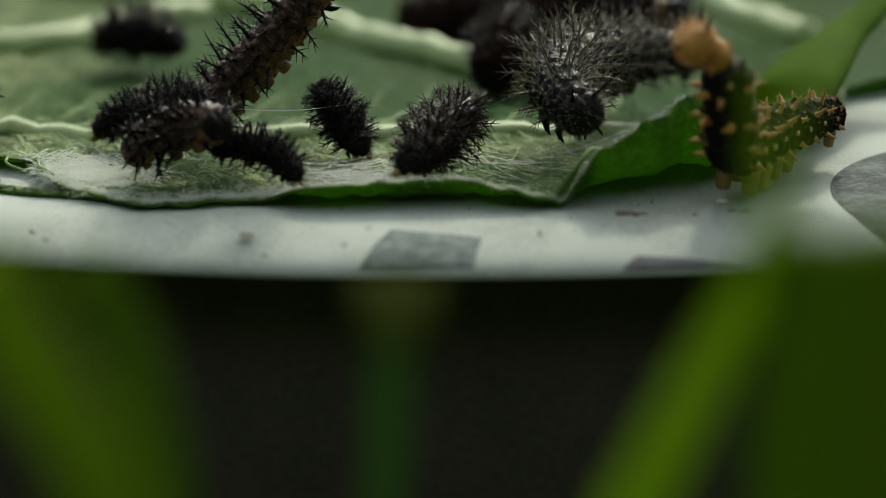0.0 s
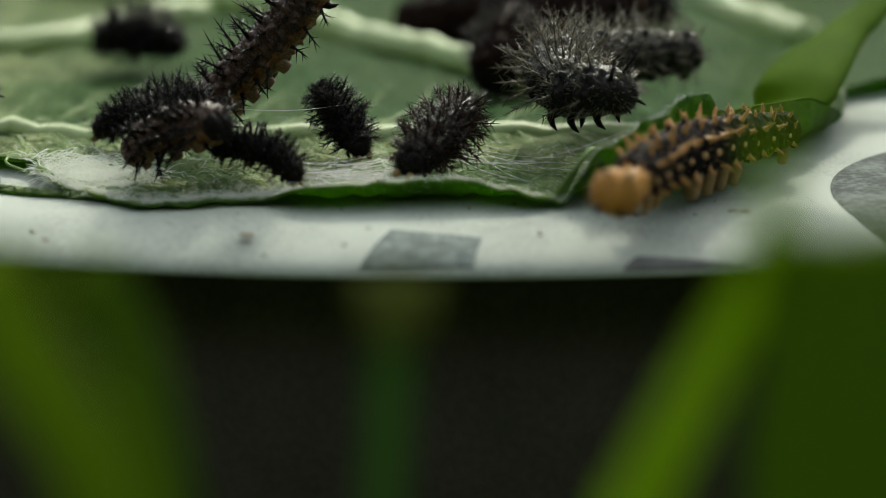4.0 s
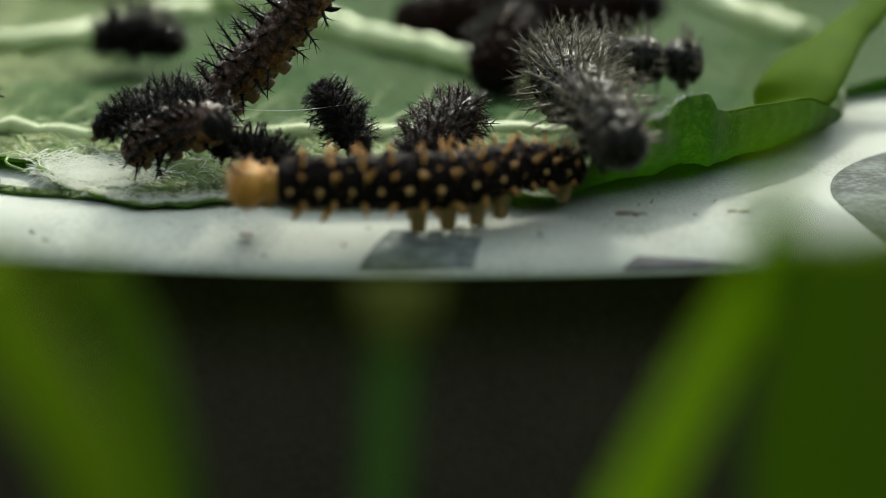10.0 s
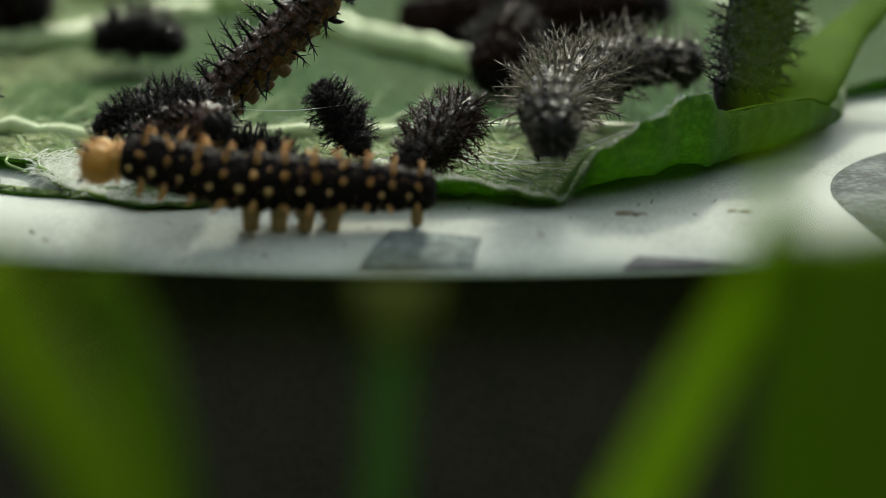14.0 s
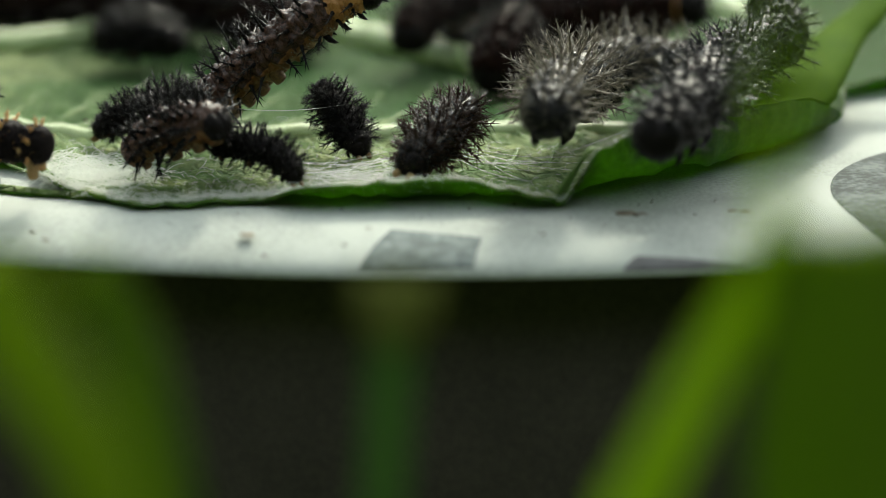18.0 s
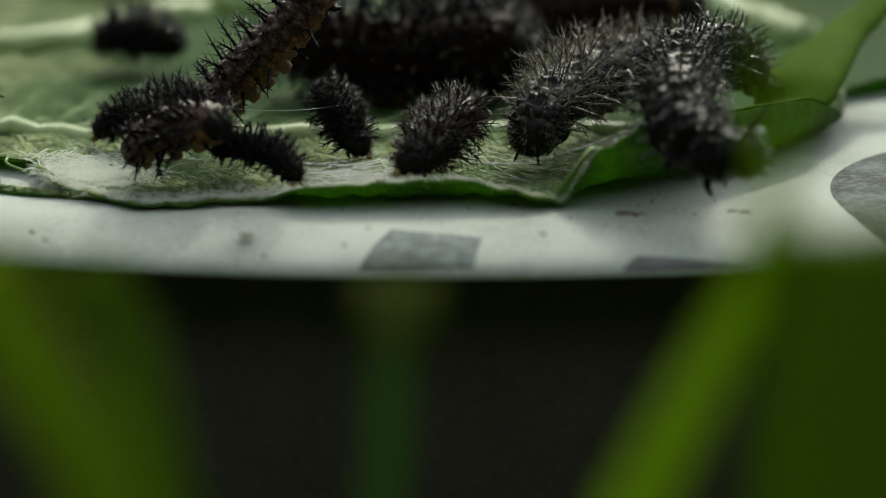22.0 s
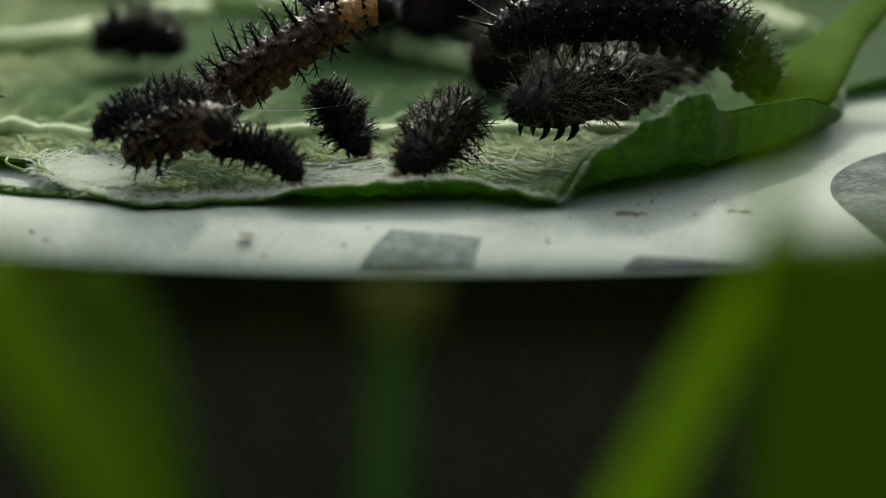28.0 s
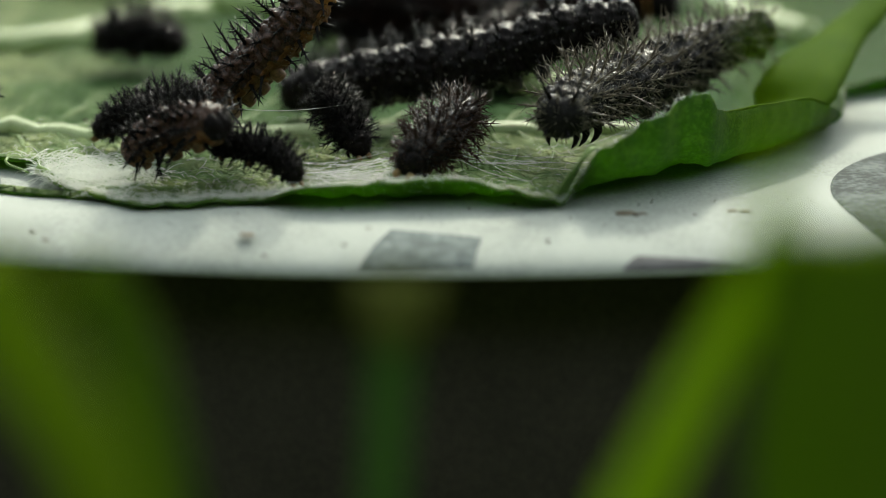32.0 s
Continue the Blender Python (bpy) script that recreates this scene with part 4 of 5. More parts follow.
crumb((1.968, -0.471, 0.005), 0.014, 0.014, "small black speck lying on the white lid")
crumb((1.32, -1.055, 0.003), 0.011, 0.01, "small black speck lying on the white lid")
crumb((2.148, -1.134, -0.001), 0.009, 0.01, "small black speck lying on the white lid")
crumb((0.79, -1.356, -0.006), 0.01, 0.01, "small black speck lying on the white lid")
crumb((1.281, -1.444, -0.029), 0.012, 0.01, "small black speck lying on the white lid")
crumb((2.705, -0.971, 0.002), 0.013, 0.01, "small black speck lying on the white lid")
crumb((1.113, -1.16, 0.003), 0.015, 0.01, "small black speck lying on the white lid")
crumb((1.952, -1.239, -0.008), 0.013, 0.01, "small black speck lying on the white lid")
crumb((0.908, -1.285, -0.001), 0.013, 0.01, "small black speck lying on the white lid")
crumb((1.52, -0.433, 0.003), 0.015, 0.01, "small black speck lying on the white lid")
crumb((1.839, -1.225, -0.005), 0.015, 0.01, "small black speck lying on the white lid")
crumb((2.374, -1.323, -0.039), 0.011, 0.01, "small black speck lying on the white lid")
crumb((-0.156, -0.938, 0.003), 0.015, 0.01, "small black speck lying on the white lid")
crumb((0.088, -0.516, 0.003), 0.009, 0.01, "small black speck lying on the white lid")
crumb((-1.916, -1.392, -0.034), 0.011, 0.01, "small black speck lying on the white lid")
crumb((-0.704, -0.766, 0.003), 0.012, 0.01, "small black speck lying on the white lid")
crumb((-1.454, -0.826, 0.003), 0.013, 0.01, "small black speck lying on the white lid")
crumb((-2.931, 1.842, 0.12), 0.05, 0.035, "small dark dropping lying on the leaf")
crumb((-2.813, 1.485, 0.12), 0.06, 0.042, "small dark dropping lying on the leaf")
crumb((-0.185, 0.421, 0.14), 0.045, 0.0315, "small dark dropping lying on the leaf")
crumb((-0.136, 0.265, 0.14), 0.03, 0.021, "small dark dropping lying on the leaf")
crumb((-0.589, 0.579, 0.14), 0.03, 0.021, "small dark dropping lying on the leaf")
crumb((0.096, 0.659, 0.14), 0.03, 0.021, "small dark dropping lying on the leaf")
crumb((-1.067, 0.012, 0.12), 0.03, 0.021, "small dark dropping lying on the leaf")
crumb((-0.366, 0.451, 0.12), 0.07, 0.06, "small black dropping lying on the leaf")
crumb((-0.304, 0.131, 0.14), 0.05, 0.045, "small black dropping lying on the leaf")
crumb((0.36, 0.79, 0.12), 0.035, 0.012, "tiny brown flake lying on the leaf")
crumb((0.435, 0.649, 0.12), 0.03, 0.01, "tiny brown flake lying on the leaf")
crumb((0.29, 0.529, 0.12), 0.028, 0.01, "tiny brown flake lying on the leaf")
crumb((0.238, 0.871, 0.12), 0.03, 0.01, "tiny brown flake lying on the leaf")
ROLLING = crumb((0.669, -1.4, -0.002), 0.034, 0.034, "small brown crumb lying on the white lid")



def motions():
    key(GREY_SPINY, 0, (1.986, 2.3, 0.592), (1.506, 1.9, 0.617), (1, 1.1, 0.694), (0.878, 0.4, 0.629), (1.04, -0.1, 0.558))
    key(GREY_SPINY, 1, (1.986, 2.3, 0.592), (1.506, 1.9, 0.617), (1, 1.1, 0.694), (0.878, 0.4, 0.629), (1.04, -0.1, 0.579))
    key(GREY_SPINY, 1.5, (1.986, 2.3, 0.592), (1.506, 1.9, 0.617), (1, 1.1, 0.694), (0.877, 0.4, 0.65), (1.039, -0.1, 0.613))
    key(GREY_SPINY, 2, (1.986, 2.3, 0.592), (1.506, 1.9, 0.617), (0.961, 1.2, 0.676), (0.962, 0.4, 0.65), (1.245, -0.1, 0.706))
    key(GREY_SPINY, 2.5, (1.986, 2.3, 0.592), (1.506, 1.9, 0.617), (0.961, 1.2, 0.676), (0.878, 0.4, 0.629), (1.06, -0.1, 0.622))
    key(GREY_SPINY, 3, (1.986, 2.3, 0.592), (1.506, 1.9, 0.617), (0.961, 1.2, 0.676), (0.962, 0.4, 0.65), (1.286, -0.1, 0.685))
    key(GREY_SPINY, 3.5, (1.986, 2.3, 0.592), (1.506, 1.9, 0.617), (0.961, 1.2, 0.676), (0.962, 0.4, 0.65), (1.307, -0.1, 0.706))
    key(GREY_SPINY, 4.5, (1.986, 2.3, 0.592), (1.514, 2, 0.599), (0.909, 1.5, 0.62), (0.931, 0.6, 0.612), (1.455, 0.2, 0.732))
    key(GREY_SPINY, 5.5, (1.986, 2.3, 0.592), (1.522, 2.1, 0.581), (0.987, 1.7, 0.62), (0.952, 1, 0.587), (1.275, 0.6, 0.655), (1.873, 0.4, 0.823))
    key(GREY_SPINY, 6.5, (1.986, 2.3, 0.592), (1.522, 2.1, 0.581), (0.987, 1.7, 0.62), (0.952, 1, 0.587), (1.275, 0.6, 0.655), (1.874, 0.4, 0.802))
    key(GREY_SPINY, 7, (1.986, 2.3, 0.592), (1.522, 2.1, 0.581), (0.987, 1.7, 0.62), (0.952, 1, 0.587), (1.317, 0.6, 0.677), (1.916, 0.4, 0.802))
    key(GREY_SPINY, 8, (1.986, 2.3, 0.592), (1.522, 2.1, 0.581), (1.01, 1.7, 0.62), (0.974, 1, 0.587), (1.36, 0.6, 0.677), (1.915, 0.4, 0.845))
    key(GREY_SPINY, 8.5, (1.986, 2.3, 0.592), (1.522, 2.1, 0.581), (1.033, 1.7, 0.62), (0.996, 1, 0.587), (1.403, 0.6, 0.677), (2, 0.4, 0.845))
    key(GREY_SPINY, 9, (1.986, 2.3, 0.592), (1.522, 2.1, 0.581), (1.028, 1.6, 0.625), (1.006, 0.8, 0.626), (1.286, 0.2, 0.775), (1.713, -0.1, 0.978))
    key(GREY_SPINY, 9.5, (1.986, 2.3, 0.592), (1.468, 2, 0.599), (0.904, 1.4, 0.639), (0.973, 0.6, 0.655), (1.196, 0.1, 0.751), (1.372, -0.5, 0.76))
    key(GREY_SPINY, 10, (1.992, 2.2, 0.529), (1.468, 2, 0.575), (0.972, 1.4, 0.616), (0.996, 0.245, 0.659), (1.134, -0.818, 0.687), (1.205, -1.697, 0.658))
    key(GREY_SPINY, 10.5, (1.992, 2.2, 0.529), (1.506, 1.9, 0.617), (1.101, 1.3, 0.612), (0.875, 0.344, 0.619), (0.797, -0.431, 0.585), (0.741, -1.124, 0.531))
    key(GREY_SPINY, 11, (1.992, 2.2, 0.529), (1.506, 1.9, 0.617), (1.146, 1.3, 0.612), (0.918, 0.344, 0.575), (0.871, -0.431, 0.481), (0.837, -1.124, 0.411))
    key(GREY_SPINY, 11.5, (1.992, 2.2, 0.529), (1.491, 1.7, 0.583), (1.091, 1.1, 0.514), (0.753, 0.442, 0.512), (0.356, -0.141, 0.504), (0.065, -0.552, 0.507))
    key(GREY_SPINY, 12, (1.992, 2.2, 0.529), (1.492, 1.7, 0.56), (1.091, 1.1, 0.492), (0.706, 0.344, 0.467), (0.272, -0.238, 0.503), (-0.096, -0.647, 0.548))
    key(GREY_SPINY, 12.5, (1.992, 2.2, 0.529), (1.499, 1.8, 0.565), (1.192, 1.3, 0.521), (0.86, 0.442, 0.534), (0.615, -0.431, 0.502), (0.476, -1.029, 0.449))
    key(GREY_SPINY, 13, (1.992, 2.2, 0.529), (1.499, 1.8, 0.588), (1.147, 1.3, 0.566), (0.837, 0.442, 0.577), (0.723, -0.431, 0.585), (0.699, -1.029, 0.49))
    key(GREY_SPINY, 14, (1.992, 2.2, 0.529), (1.499, 1.8, 0.588), (1.147, 1.3, 0.566), (0.88, 0.442, 0.599), (0.775, -0.431, 0.647), (0.769, -1.029, 0.59))
    key(GREY_SPINY, 14.5, (1.992, 2.2, 0.529), (1.499, 1.8, 0.588), (1.147, 1.3, 0.566), (0.923, 0.442, 0.599), (0.816, -0.431, 0.627), (0.803, -1.029, 0.59))
    key(GREY_SPINY, 16.5, (1.992, 2.2, 0.529), (1.499, 1.8, 0.588), (1.147, 1.3, 0.566), (0.881, 0.442, 0.577), (0.715, -0.431, 0.565), (0.628, -1.029, 0.457))
    key(GREY_SPINY, 17, (1.992, 2.2, 0.529), (1.5, 1.8, 0.542), (1.192, 1.3, 0.521), (0.965, 0.442, 0.599), (0.813, -0.431, 0.853), (0.711, -1.124, 1.065))
    key(GREY_SPINY, 17.5, (1.992, 2.2, 0.529), (1.499, 1.8, 0.565), (1.147, 1.3, 0.544), (0.965, 0.442, 0.621), (0.855, -0.431, 0.75), (0.785, -1.029, 0.789))
    key(GREY_SPINY, 18, (1.992, 2.2, 0.529), (1.499, 1.8, 0.588), (1.147, 1.3, 0.566), (0.922, 0.442, 0.642), (0.795, -0.431, 0.709), (0.719, -1.029, 0.738))
    key(GREY_SPINY, 19, (1.992, 2.2, 0.529), (1.499, 1.8, 0.565), (1.147, 1.3, 0.544), (0.872, 0.7, 0.526), (0.683, 0.3, 0.497), (0.518, 0, 0.41))
    key(GREY_SPINY, 19.5, (1.992, 2.2, 0.529), (1.5, 1.8, 0.518), (1.142, 1.2, 0.472), (0.868, 0.6, 0.48), (0.66, 0.3, 0.67), (0.485, 0.1, 0.794))
    key(GREY_SPINY, 20, (1.992, 2.2, 0.529), (1.501, 1.8, 0.472), (1.182, 1.1, 0.401), (0.868, 0.6, 0.48), (0.603, 0.5, 0.696), (0.367, 0.5, 0.913))
    key(GREY_SPINY, 20.5, (1.992, 2.2, 0.529), (1.5, 1.8, 0.542), (1.186, 1.2, 0.517), (0.872, 0.7, 0.526), (0.682, 0.3, 0.605), (0.504, 0, 0.623))
    key(GREY_SPINY, 21, (1.992, 2.2, 0.529), (1.499, 1.8, 0.588), (1.192, 1.3, 0.566), (0.915, 0.7, 0.57), (0.742, 0.2, 0.561), (0.606, -0.1, 0.474))
    key(GREY_SPINY, 22, (1.992, 2.2, 0.529), (1.499, 1.8, 0.588), (1.192, 1.3, 0.566), (0.915, 0.7, 0.548), (0.743, 0.2, 0.518), (0.636, -0.1, 0.376))
    key(GREY_SPINY, 23, (1.992, 2.2, 0.529), (1.499, 1.8, 0.588), (1.192, 1.3, 0.566), (0.936, 0.7, 0.57), (0.763, 0.2, 0.539), (0.673, -0.1, 0.41))
    key(GREY_SPINY, 24, (1.992, 2.2, 0.529), (1.499, 1.8, 0.588), (1.192, 1.3, 0.566), (0.915, 0.7, 0.57), (0.721, 0.2, 0.539), (0.61, 0, 0.41))
    key(GREY_SPINY, 25, (1.992, 2.2, 0.529), (1.499, 1.8, 0.588), (1.192, 1.3, 0.566), (0.872, 0.7, 0.548), (0.658, 0.2, 0.539), (0.505, 0, 0.453))
    key(GREY_SPINY, 25.5, (1.992, 2.2, 0.529), (1.499, 1.8, 0.588), (1.192, 1.3, 0.566), (0.872, 0.7, 0.548), (0.658, 0.2, 0.539), (0.526, 0, 0.474))
    key(GREY_SPINY, 27.5, (2.024, 2.2, 0.539), (1.575, 1.6, 0.556), (1.312, 1.1, 0.559), (1.023, 0.7, 0.548), (0.767, 0.3, 0.584), (0.558, 0, 0.623))
    key(GREY_SPINY, 28, (2.071, 2.2, 0.563), (1.574, 1.6, 0.579), (1.312, 1.1, 0.559), (1.023, 0.7, 0.548), (0.788, 0.3, 0.584), (0.608, 0, 0.623))
    key(GREY_SPINY, 29, (2.345, 2.2, 0.8), (1.664, 1.6, 0.625), (1.4, 1.1, 0.559), (1.19, 0.6, 0.559), (1.031, 0.1, 0.573), (0.946, -0.3, 0.599))
    key(GREY_SPINY, 30, (2.496, 2.2, 0.894), (1.877, 1.7, 0.699), (1.489, 1.1, 0.559), (1.298, 0.6, 0.546), (1.149, 0.1, 0.56), (1.069, -0.3, 0.587))
    key(GREY_SPINY, 31, (2.577, 2.2, 0.847), (1.937, 1.6, 0.648), (1.533, 1.1, 0.582), (1.32, 0.6, 0.559), (1.156, 0.1, 0.615), (1.088, -0.3, 0.67))
    key(GREY_SPINY, 31.5, (2.579, 2.2, 0.776), (1.937, 1.6, 0.648), (1.533, 1.1, 0.582), (1.19, 0.6, 0.568), (0.989, 0.1, 0.581), (0.892, -0.3, 0.599))
    key(GREY_SPINY, 32, (2.579, 2.2, 0.776), (1.937, 1.6, 0.648), (1.533, 1.1, 0.582), (1.19, 0.6, 0.568), (0.947, 0.1, 0.581), (0.844, -0.3, 0.587))
    crawl(GREY_SPINY)
    key(ORANGE_HEADED, 0, (2.935, 0.68, 0.397), (2.454, 0.039, 0.402), (2.079, -0.617, 0.419), (1.982, -0.981, 0.8), (1.885, -1.055, 1.131), (1.678, -1.134, 1.309))
    key(ORANGE_HEADED, 0.5, (2.935, 0.68, 0.397), (2.536, 0.021, 0.384), (2.173, -0.661, 0.469), (2.106, -1.054, 0.914), (1.776, -1.16, 1.158), (1.37, -1.178, 1.134))
    key(ORANGE_HEADED, 1, (2.934, 0.68, 0.42), (2.546, 0.102, 0.431), (2.127, -0.507, 0.601), (1.844, -1.029, 0.67), (1.643, -1.46, 0.664), (1.427, -1.801, 0.605))
    key(ORANGE_HEADED, 1.5, (2.832, 0.58, 0.418), (2.419, 0.099, 0.431), (2.011, -0.514, 0.437), (1.673, -1.04, 0.412), (1.4, -1.476, 0.394), (1.146, -1.822, 0.36))
    key(ORANGE_HEADED, 2, (2.746, 0.58, 0.396), (2.322, -0.003, 0.411), (1.93, -0.521, 0.397), (1.555, -1.051, 0.415), (1.214, -1.396, 0.433), (0.893, -1.748, 0.504))
    key(ORANGE_HEADED, 2.5, (2.769, 0.58, 0.374), (2.364, -0.006, 0.411), (1.969, -0.527, 0.411), (1.632, -1.063, 0.417), (1.321, -1.509, 0.382), (1.068, -1.865, 0.363))
    key(ORANGE_HEADED, 3, (2.59, 0.38, 0.329), (2.198, -0.009, 0.347), (1.807, -0.534, 0.401), (1.434, -1.074, 0.439), (1.311, -1.622, 0.408), (1.615, -1.982, 0.379))
    key(ORANGE_HEADED, 3.5, (2.568, 0.38, 0.35), (2.198, -0.012, 0.37), (1.841, -0.583, 0.423), (1.571, -1.086, 0.422), (1.462, -1.638, 0.393), (1.442, -2.099, 0.37))
    key(ORANGE_HEADED, 4.5, (2.512, 0.28, 0.328), (2.15, -0.066, 0.352), (1.767, -0.531, 0.399), (1.408, -0.918, 0.424), (1.075, -1.183, 0.444), (0.826, -1.466, 0.431))
    key(ORANGE_HEADED, 5.5, (2.471, 0.28, 0.285), (2.063, -0.098, 0.346), (1.644, -0.534, 0.421), (1.257, -0.82, 0.464), (0.853, -0.94, 0.49), (0.582, -0.82, 0.382))
    key(ORANGE_HEADED, 6, (2.343, 0.127, 0.319), (1.956, -0.299, 0.39), (1.55, -0.667, 0.442), (1.17, -0.915, 0.472), (0.782, -0.77, 0.452), (0.441, -0.87, 0.434))
    key(ORANGE_HEADED, 6.5, (2.291, 0.073, 0.394), (1.898, -0.419, 0.478), (1.457, -0.8, 0.5), (1.005, -1.025, 0.521), (0.617, -0.92, 0.465), (0.238, -1.119, 0.382))
    key(ORANGE_HEADED, 7, (2.261, 0.011, 0.42), (1.848, -0.502, 0.496), (1.369, -0.9, 0.522), (0.884, -1.085, 0.502), (0.416, -1.07, 0.398), (0.043, -1.268, 0.312))
    key(ORANGE_HEADED, 7.5, (2.012, -0.325, 0.458), (1.58, -0.769, 0.493), (1.118, -1.087, 0.503), (0.657, -0.922, 0.385), (0.14, -1.218, 0.353), (-0.292, -1.416, 0.359))
    key(ORANGE_HEADED, 8, (1.835, -0.591, 0.589), (1.401, -0.97, 0.557), (0.957, -1.177, 0.464), (0.495, -1.071, 0.358), (-0.054, -1.366, 0.376), (-0.521, -1.464, 0.41))
    key(ORANGE_HEADED, 8.5, (1.569, -0.829, 0.688), (1.193, -1.109, 0.627), (0.838, -1.211, 0.51), (0.374, -1.193, 0.367), (-0.169, -1.389, 0.405), (-0.664, -1.487, 0.483))
    key(ORANGE_HEADED, 9, (1.173, -1.135, 0.554), (0.874, -1.23, 0.634), (0.535, -1.02, 0.448), (0.062, -1.314, 0.387), (-0.397, -1.51, 0.382), (-0.857, -1.608, 0.378))
    key(ORANGE_HEADED, 9.5, (1.111, -1.195, 0.517), (0.783, -0.75, 0.446), (0.414, -1.141, 0.385), (-0.054, -1.337, 0.339), (-0.549, -1.533, 0.357), (-1.038, -1.631, 0.361))
    key(ORANGE_HEADED, 10, (0.864, -0.764, 0.319), (0.537, -0.96, 0.364), (0.14, -1.253, 0.351), (-0.363, -1.351, 0.342), (-0.859, -1.449, 0.365), (-1.376, -1.449, 0.357))
    key(ORANGE_HEADED, 10.5, (0.398, -1.048, 0.222), (0.063, -1.145, 0.326), (-0.365, -1.243, 0.348), (-0.825, -1.341, 0.364), (-1.328, -1.341, 0.339), (-1.792, -1.341, 0.312))
    key(ORANGE_HEADED, 11, (0.043, -1.145, 0.245), (-0.289, -1.145, 0.333), (-0.714, -1.243, 0.348), (-1.173, -1.341, 0.364), (-1.636, -1.341, 0.364), (-2.099, -1.341, 0.372))
    key(ORANGE_HEADED, 11.5, (0.004, -1.145, 0.245), (-0.368, -1.145, 0.326), (-0.831, -1.243, 0.348), (-1.288, -1.341, 0.379), (-1.712, -1.341, 0.411), (-2.134, -1.341, 0.459))
    key(ORANGE_HEADED, 12, (-0.113, -1.145, 0.238), (-0.485, -1.145, 0.306), (-0.909, -1.243, 0.34), (-1.365, -1.341, 0.379), (-1.741, -1.439, 0.375), (-1.969, -1.634, 0.265))
    key(ORANGE_HEADED, 12.5, (-0.153, -1.145, 0.245), (-0.562, -1.145, 0.306), (-0.987, -1.243, 0.329), (-1.482, -1.341, 0.364), (-1.943, -1.341, 0.411), (-2.41, -1.243, 0.475))
    key(ORANGE_HEADED, 13, (-0.192, -1.145, 0.253), (-0.562, -1.145, 0.318), (-1.025, -1.243, 0.329), (-1.52, -1.341, 0.364), (-1.98, -1.341, 0.43), (-2.423, -1.243, 0.508))
    key(ORANGE_HEADED, 13.5, (-0.172, -1.145, 0.245), (-0.563, -1.145, 0.265), (-1.026, -1.243, 0.317), (-1.531, -1.243, 0.329), (-2.041, -1.145, 0.506), (-2.002, -1.048, 0.882))
    key(ORANGE_HEADED, 14, (-0.172, -1.145, 0.245), (-0.563, -1.145, 0.265), (-1.026, -1.243, 0.317), (-1.53, -1.243, 0.348), (-2.004, -1.145, 0.446), (-2.428, -1.048, 0.431))
    key(ORANGE_HEADED, 14.5, (-0.289, -1.145, 0.265), (-0.681, -1.145, 0.286), (-1.142, -1.243, 0.317), (-1.656, -1.145, 0.346), (-2.135, -1.048, 0.423), (-2.627, -0.95, 0.466))
    key(ORANGE_HEADED, 15.5, (-1.192, -1.118, 0.218), (-1.583, -1.118, 0.259), (-2.051, -1.118, 0.319), (-2.534, -1.021, 0.377), (-3.038, -0.825, 0.434), (-3.634, -0.629, 0.494))
    key(ORANGE_HEADED, 16.5, (-2.066, -1.092, 0.23), (-2.424, -0.993, 0.288), (-2.793, -0.895, 0.359), (-3.265, -0.699, 0.395), (-3.81, -0.405, 0.434), (-4.456, -0.11, 0.455))
    key(ORANGE_HEADED, 17, (-2.442, -0.882, 0.261), (-2.756, -0.882, 0.343), (-3.108, -0.685, 0.392), (-3.588, -0.489, 0.431), (-4.147, -0.194, 0.43), (-4.722, 0.101, 0.431))
    key(ORANGE_HEADED, 17.5, (-2.654, -0.77, 0.37), (-2.989, -0.671, 0.41), (-3.348, -0.475, 0.428), (-3.838, -0.278, 0.449), (-4.405, 0.017, 0.449), (-5.032, 0.312, 0.452))
    key(ORANGE_HEADED, 18, (-2.926, -0.559, 0.435), (-3.269, -0.461, 0.446), (-3.676, -0.264, 0.446), (-4.2, 0.031, 0.446), (-4.739, 0.326, 0.449), (-5.337, 0.622, 0.431))
    key(ORANGE_HEADED, 18.5, (-3.147, -0.461, 0.446), (-3.491, -0.362, 0.466), (-3.904, -0.166, 0.466), (-4.433, 0.13, 0.468), (-4.977, 0.425, 0.471), (-5.582, 0.72, 0.456))
    key(ORANGE_HEADED, 20, (-3.615, -0.166, 0.445), (-3.967, -0.067, 0.466), (-4.391, 0.13, 0.468), (-4.935, 0.425, 0.471), (-5.496, 0.72, 0.456), (-6.117, 1.015, 0.441))
    key(ORANGE_HEADED, 32, (-3.615, -0.166, 0.445), (-3.967, -0.067, 0.466), (-4.391, 0.13, 0.468), (-4.935, 0.425, 0.471), (-5.496, 0.72, 0.456), (-6.117, 1.015, 0.441))
    crawl(ORANGE_HEADED)
    key(BLACK_SPINY, 0, (3.523, 2.2, 2.976), (3.363, 2.0, 2.722), (3.205, 1.8, 2.471), (3.049, 1.6, 2.224), (2.911, 1.5, 1.97))
    key(BLACK_SPINY, 10.5, (3.528, 2.2, 2.887), (3.325, 2.0, 2.589), (3.124, 1.8, 2.294), (2.97, 1.6, 2.003), (2.833, 1.5, 1.704))
    key(BLACK_SPINY, 12, (3.367, 2.2, 2.439), (3.209, 2.0, 2.141), (3.008, 1.8, 1.847), (2.856, 1.6, 1.512), (2.75, 1.4, 1.182))
    key(BLACK_SPINY, 12.5, (3.145, 2.2, 2.28), (2.989, 2, 1.983), (2.865, 1.7, 1.657), (2.761, 1.5, 1.279), (2.661, 1.2, 0.99))
    key(BLACK_SPINY, 13, (2.965, 2.1, 2.04), (2.856, 1.9, 1.745), (2.689, 1.6, 1.422), (2.492, 1.4, 1.137), (2.33, 1.1, 0.851))
